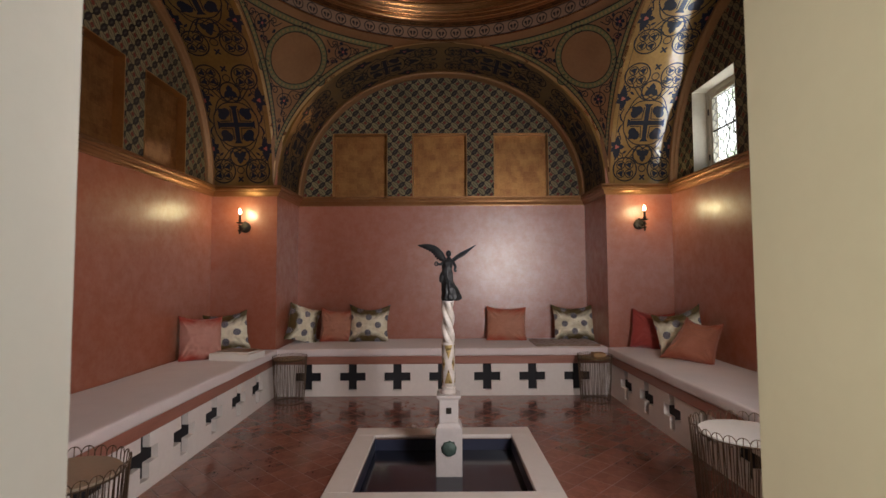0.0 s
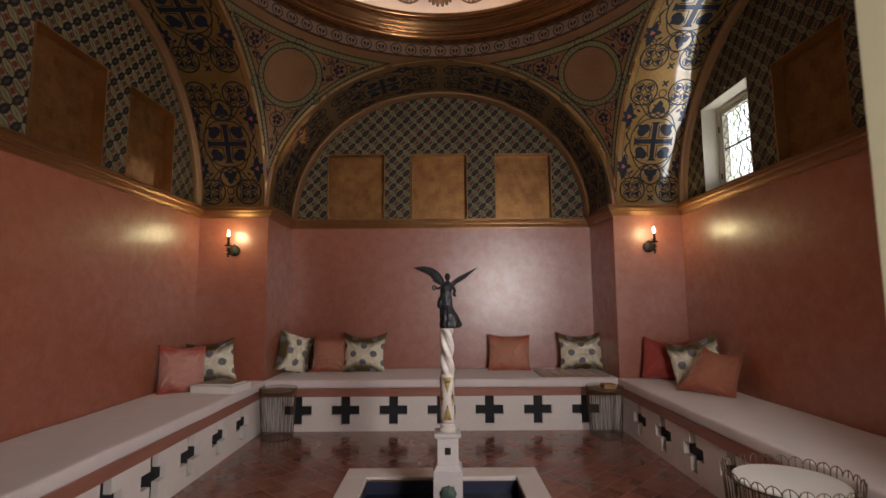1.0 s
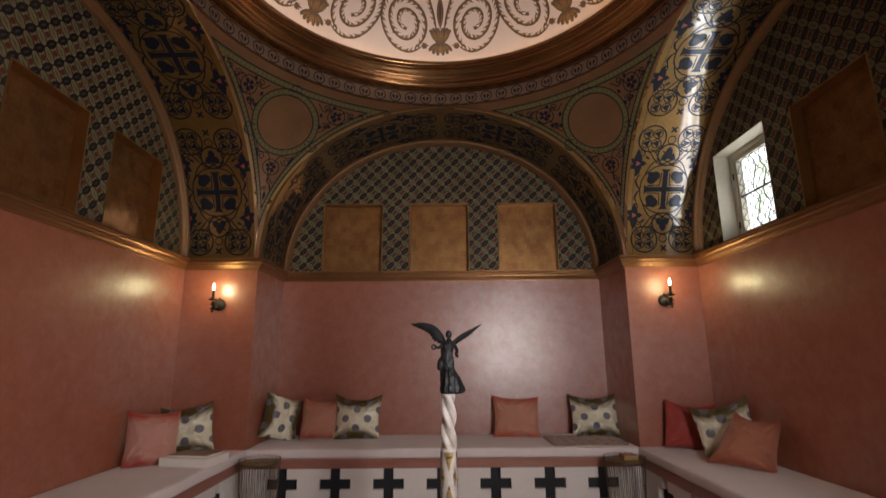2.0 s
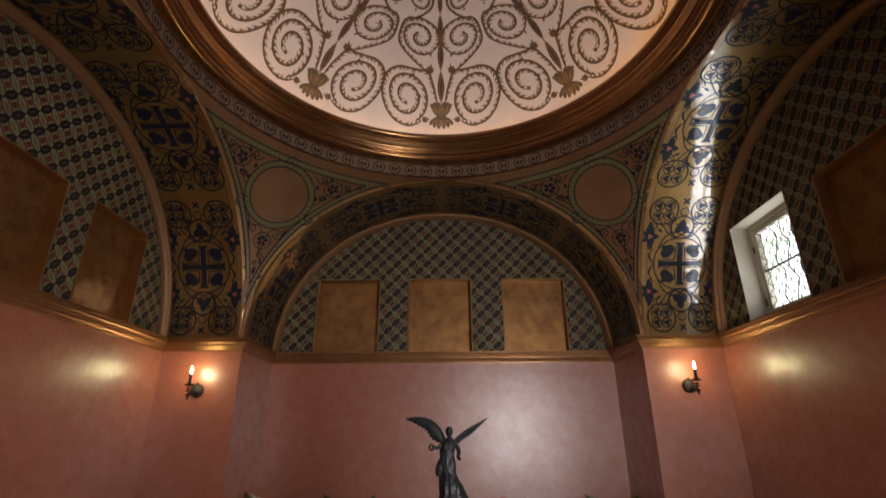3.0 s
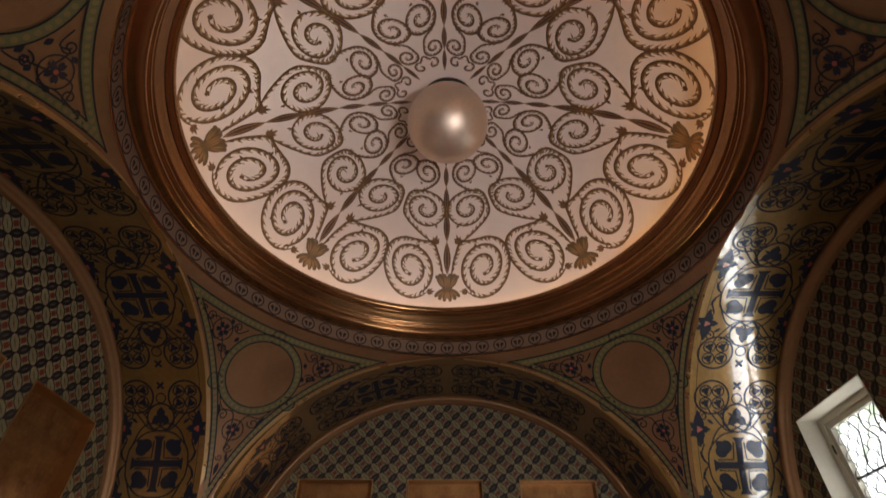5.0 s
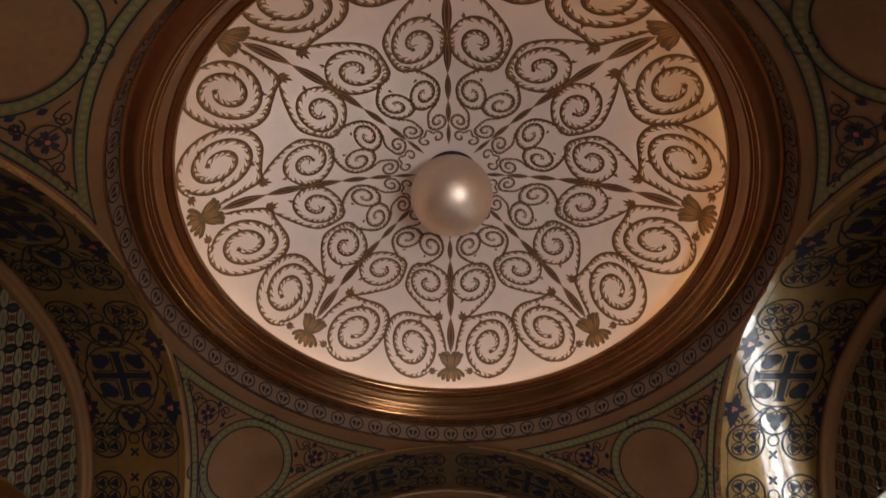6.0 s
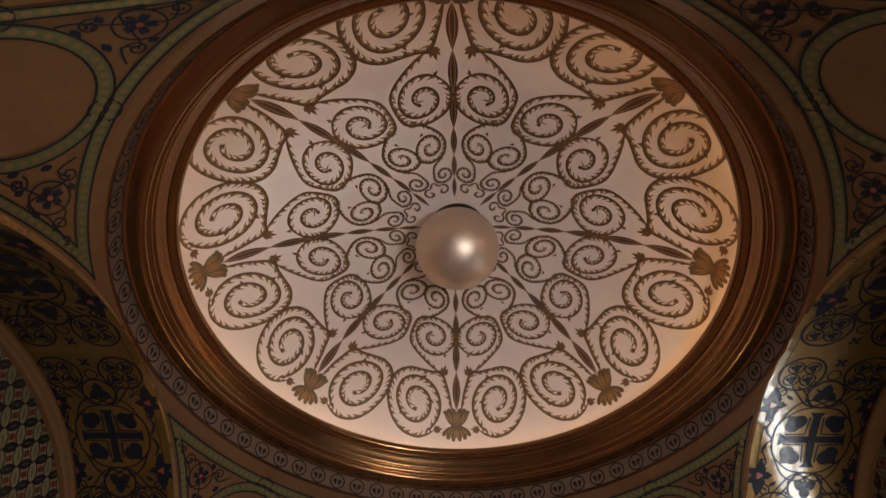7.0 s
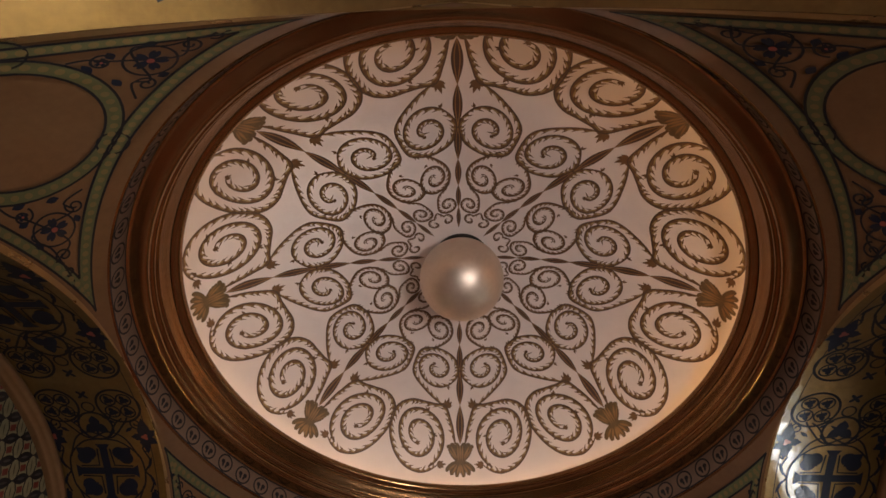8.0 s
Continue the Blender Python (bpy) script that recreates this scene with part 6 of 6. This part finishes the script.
book = thing("book", "large white art book with a brown cover picture", "book", at=(-2.215, 1.34, SEAT_TOP + 0.004), turn=-10)
part("page_block", box((-0.225, -0.165, 0.006), (0.22, 0.165, 0.066), 0.002), PAPER, book, "white page block")
part("lower_cover", box((-0.23, -0.17, 0.0), (0.225, 0.17, 0.006), 0.002), PAPER, book)
part("upper_cover", box((-0.23, -0.17, 0.066), (0.225, 0.17, 0.072), 0.002), PAPER, book, "white glossy cover")
part("spine", box((-0.234, -0.17, 0.0), (-0.228, 0.17, 0.072), 0.002), PAPER, book)
small = thing("book", "brown patterned paperback lying on a white book", "book", at=(-2.225, 1.36, SEAT_TOP + 0.077), turn=-8)
part("page_block", box((-0.185, -0.125, 0.002), (0.183, 0.123, 0.012), 0.001), PAPER, small, "pale page block")
part("upper_cover", box((-0.188, -0.128, 0.012), (0.188, 0.128, 0.015), 0.001), surface("brown_cover", (0.10, 0.05, 0.03), (0.30, 0.16, 0.09), rough=0.4, big=25, fine=90, bump=0), small, "brown patterned cover")
part("lower_cover", box((-0.188, -0.128, 0.0), (0.188, 0.128, 0.002)), PAPER, small)


# ---- wire tables ----
def wire_table(x, y, r, disc_z, loops, top, top_label, label, disc_r):
    root = thing("wire_table", label, "side table", "wire side tables", at=(x, y, 0))
    lip = 0.042 * (r / 0.3)
    out = r * 1.02          # the scalloped crown flares out past the top
    step = 2 * math.pi / loops
    half = step * 0.57
    # one loop: up one leg, over the arch, down the other
    prof = lambda z: r * (0.86 + 0.14 * (z / disc_z) ** 1.4 + 0.02 * math.sin(math.pi * z / disc_z))
    pts = []
    gather = lambda z: 0.30 + 0.60 * (z / disc_z)     # the two legs of a loop draw together towards the floor
    heights = [disc_z * k / 9 for k in range(10)]
    for z in heights:
        pts.append((prof(z), -half * gather(z), z))
    for k in range(1, 8):
        a = math.pi * k / 8
        pts.append((r + (out - r) * math.sin(a), -half * 0.9 * math.cos(a), disc_z + lip * math.sin(a)))
    for z in heights[::-1]:
        pts.append((prof(z), half * gather(z), z))
    line = [(q * math.cos(a), q * math.sin(a), z + 0.006) for q, a, z in pts]
    wire = 0.0026 if r > 0.25 else 0.0020
    loop = tube(line, wire, 5)
    # a straight wire up the middle of the loop, tied to the top of its arch
    add_tube(loop, [(prof(z), 0.0, z + 0.006) for z in heights] + [(out, 0.0, disc_z + lip + 0.005)], wire, 5)
    first = part("wire_loop", loop, WIRE, root, smooth=True)
    for k in range(1, loops):
        c = first.copy()
        scene.collection.objects.link(c)
        c.matrix_basis = pose(0, 0, 0, 0, 0, 360 * k / loops)
    circle = lambda q, z: [(q * math.cos(2 * math.pi * i / 40), q * math.sin(2 * math.pi * i / 40), z) for i in range(40)]
    part("base_ring", tube(circle(prof(0), 0.006), 0.005, 6, closed=True), WIRE, root, smooth=True)
    part("rim_ring", tube(circle(disc_r + 0.004, disc_z - 0.010), 0.005, 6, closed=True), WIRE, root, smooth=True)
    for k in range(4):
        a = math.pi * (k + 0.5) / 2
        part("stay", tube([(q * math.cos(a), q * math.sin(a), disc_z - 0.012) for q in (disc_r - 0.01, prof(disc_z))], 0.004, 6), WIRE, root)
    part("table_top", revolve([(0, disc_z - 0.018), ((disc_r - 0.004), disc_z - 0.018), (disc_r, disc_z - 0.010), (disc_r, disc_z), ((disc_r - 0.004), disc_z + 0.004), (0, disc_z + 0.004)], 48), top, root, top_label, False)
    return root


BRASS_TOP = surface("aged_brass_top", (0.20, 0.13, 0.06), (0.34, 0.24, 0.12), rough=0.45, metal=0.6, big=6, fine=50, bump=0.05)
BEIGE_TOP = surface("worn_beige_top", (0.40, 0.31, 0.225), (0.54, 0.43, 0.32), rough=0.5, metal=0.1, big=6, fine=50, bump=0.05)
WHITE_TOP = surface("white_marble_top", (0.62, 0.60, 0.56), (0.74, 0.72, 0.69), rough=0.35, big=4, fine=20, bump=0.0)
wire_table(-1.80, 1.815, 0.195, 0.50, 22, BRASS_TOP, "round bronze top", "small bronze wire basket table beside the bench", 0.176)
wire_table(1.79, 1.80, 0.195, 0.50, 22, BRASS_TOP, "round wooden top", "small bronze wire basket table with a wooden block", 0.176)
wire_table(1.735, -1.21, 0.292, 0.563, 29, WHITE_TOP, "round white marble top", "large bronze wire basket table with a white top", 0.251)
wire_table(-1.762, -1.765, 0.273, 0.563, 28, BEIGE_TOP, "round beige brass top", "large bronze wire basket table with a brass top", 0.243)
block = finish(box((1.76, 1.72, 0.505), (1.90, 1.86, 0.552), 0.006), "wooden_box", surface("honey_wood", (0.28, 0.15, 0.06), (0.42, 0.25, 0.11), rough=0.5, stretch=(1, 6, 6)))
tagged(block, "small honey-coloured wooden box on a wire table", "box")

# ---- floor tiles, set on the diagonal ----
TP, GAP = 0.175, 0.0040


def tile_mesh(size, seed):
    bm = bmesh.new()
    h = size / 2
    rng = random.Random(seed)
    tilt = [rng.uniform(-0.0003, 0.0003) for _ in range(4)]
    low = [bm.verts.new((sx * h, sy * h, -0.003)) for sx, sy in ((-1, -1), (1, -1), (1, 1), (-1, 1))]
    midv = [bm.verts.new((sx * h, sy * h, -0.0012)) for sx, sy in ((-1, -1), (1, -1), (1, 1), (-1, 1))]
    topv = [bm.verts.new((sx * (h - 0.0025), sy * (h - 0.0025), 0.0006 + tilt[k])) for k, (sx, sy) in enumerate(((-1, -1), (1, -1), (1, 1), (-1, 1)))]
    for a, b in ((low, midv), (midv, topv)):
        for k in range(4):
            bm.faces.new((a[k], a[(k + 1) % 4], b[(k + 1) % 4], b[k]))
    bm.faces.new(topv)
    bm.normal_update()
    me = bpy.data.meshes.new("tile")
    bm.to_mesh(me)
    bm.free()
    me.materials.append(TILE)
    return me


TILES = [tile_mesh(TP - GAP, k) for k in range(6)]
rest = bmesh.new()
count = 0
rng = random.Random(4)
span = 20
for i in range(-span, span + 1):
    for j in range(-span, span + 1):
        x, y = (i - j - 0.5) * TP * 0.70711, (i + j + 0.5) * TP * 0.70711
        e = TP * 0.7071
        if abs(x) > A + 0.02 or y > A + 0.02 or y < -3.3:
            continue
        if -KX - 0.0 < x < KX + 0.0 and KY0 < y < KY1 and min(abs(x) - KX, 0) < -0.02 and KY0 + 0.02 < y < KY1 - 0.02:
            continue
        if y < -A and abs(x) > A:
            continue
        if y > -0.75 and count < 300:
            t = new("tile", TILES[rng.randrange(6)])
            t.parent = ground
            t.matrix_parent_inverse = ground.matrix_basis.inverted()
            t.matrix_basis = pose(x, y, 0.0, 0, 0, 45 + 90 * rng.randrange(4))
            count += 1
        else:
            q = (TP - GAP) * 0.7071
            vs = [rest.verts.new((x + dx, y + dy, 0.0)) for dx, dy in ((q, 0), (0, q), (-q, 0), (0, -q))]
            rest.faces.new(vs)
ob = finish(rest, "far_tiles", TILE)
ob.parent = ground
ob.matrix_parent_inverse = ground.matrix_basis.inverted()
tagged(ob, "terracotta tiles by the doorway", kind="stuff")
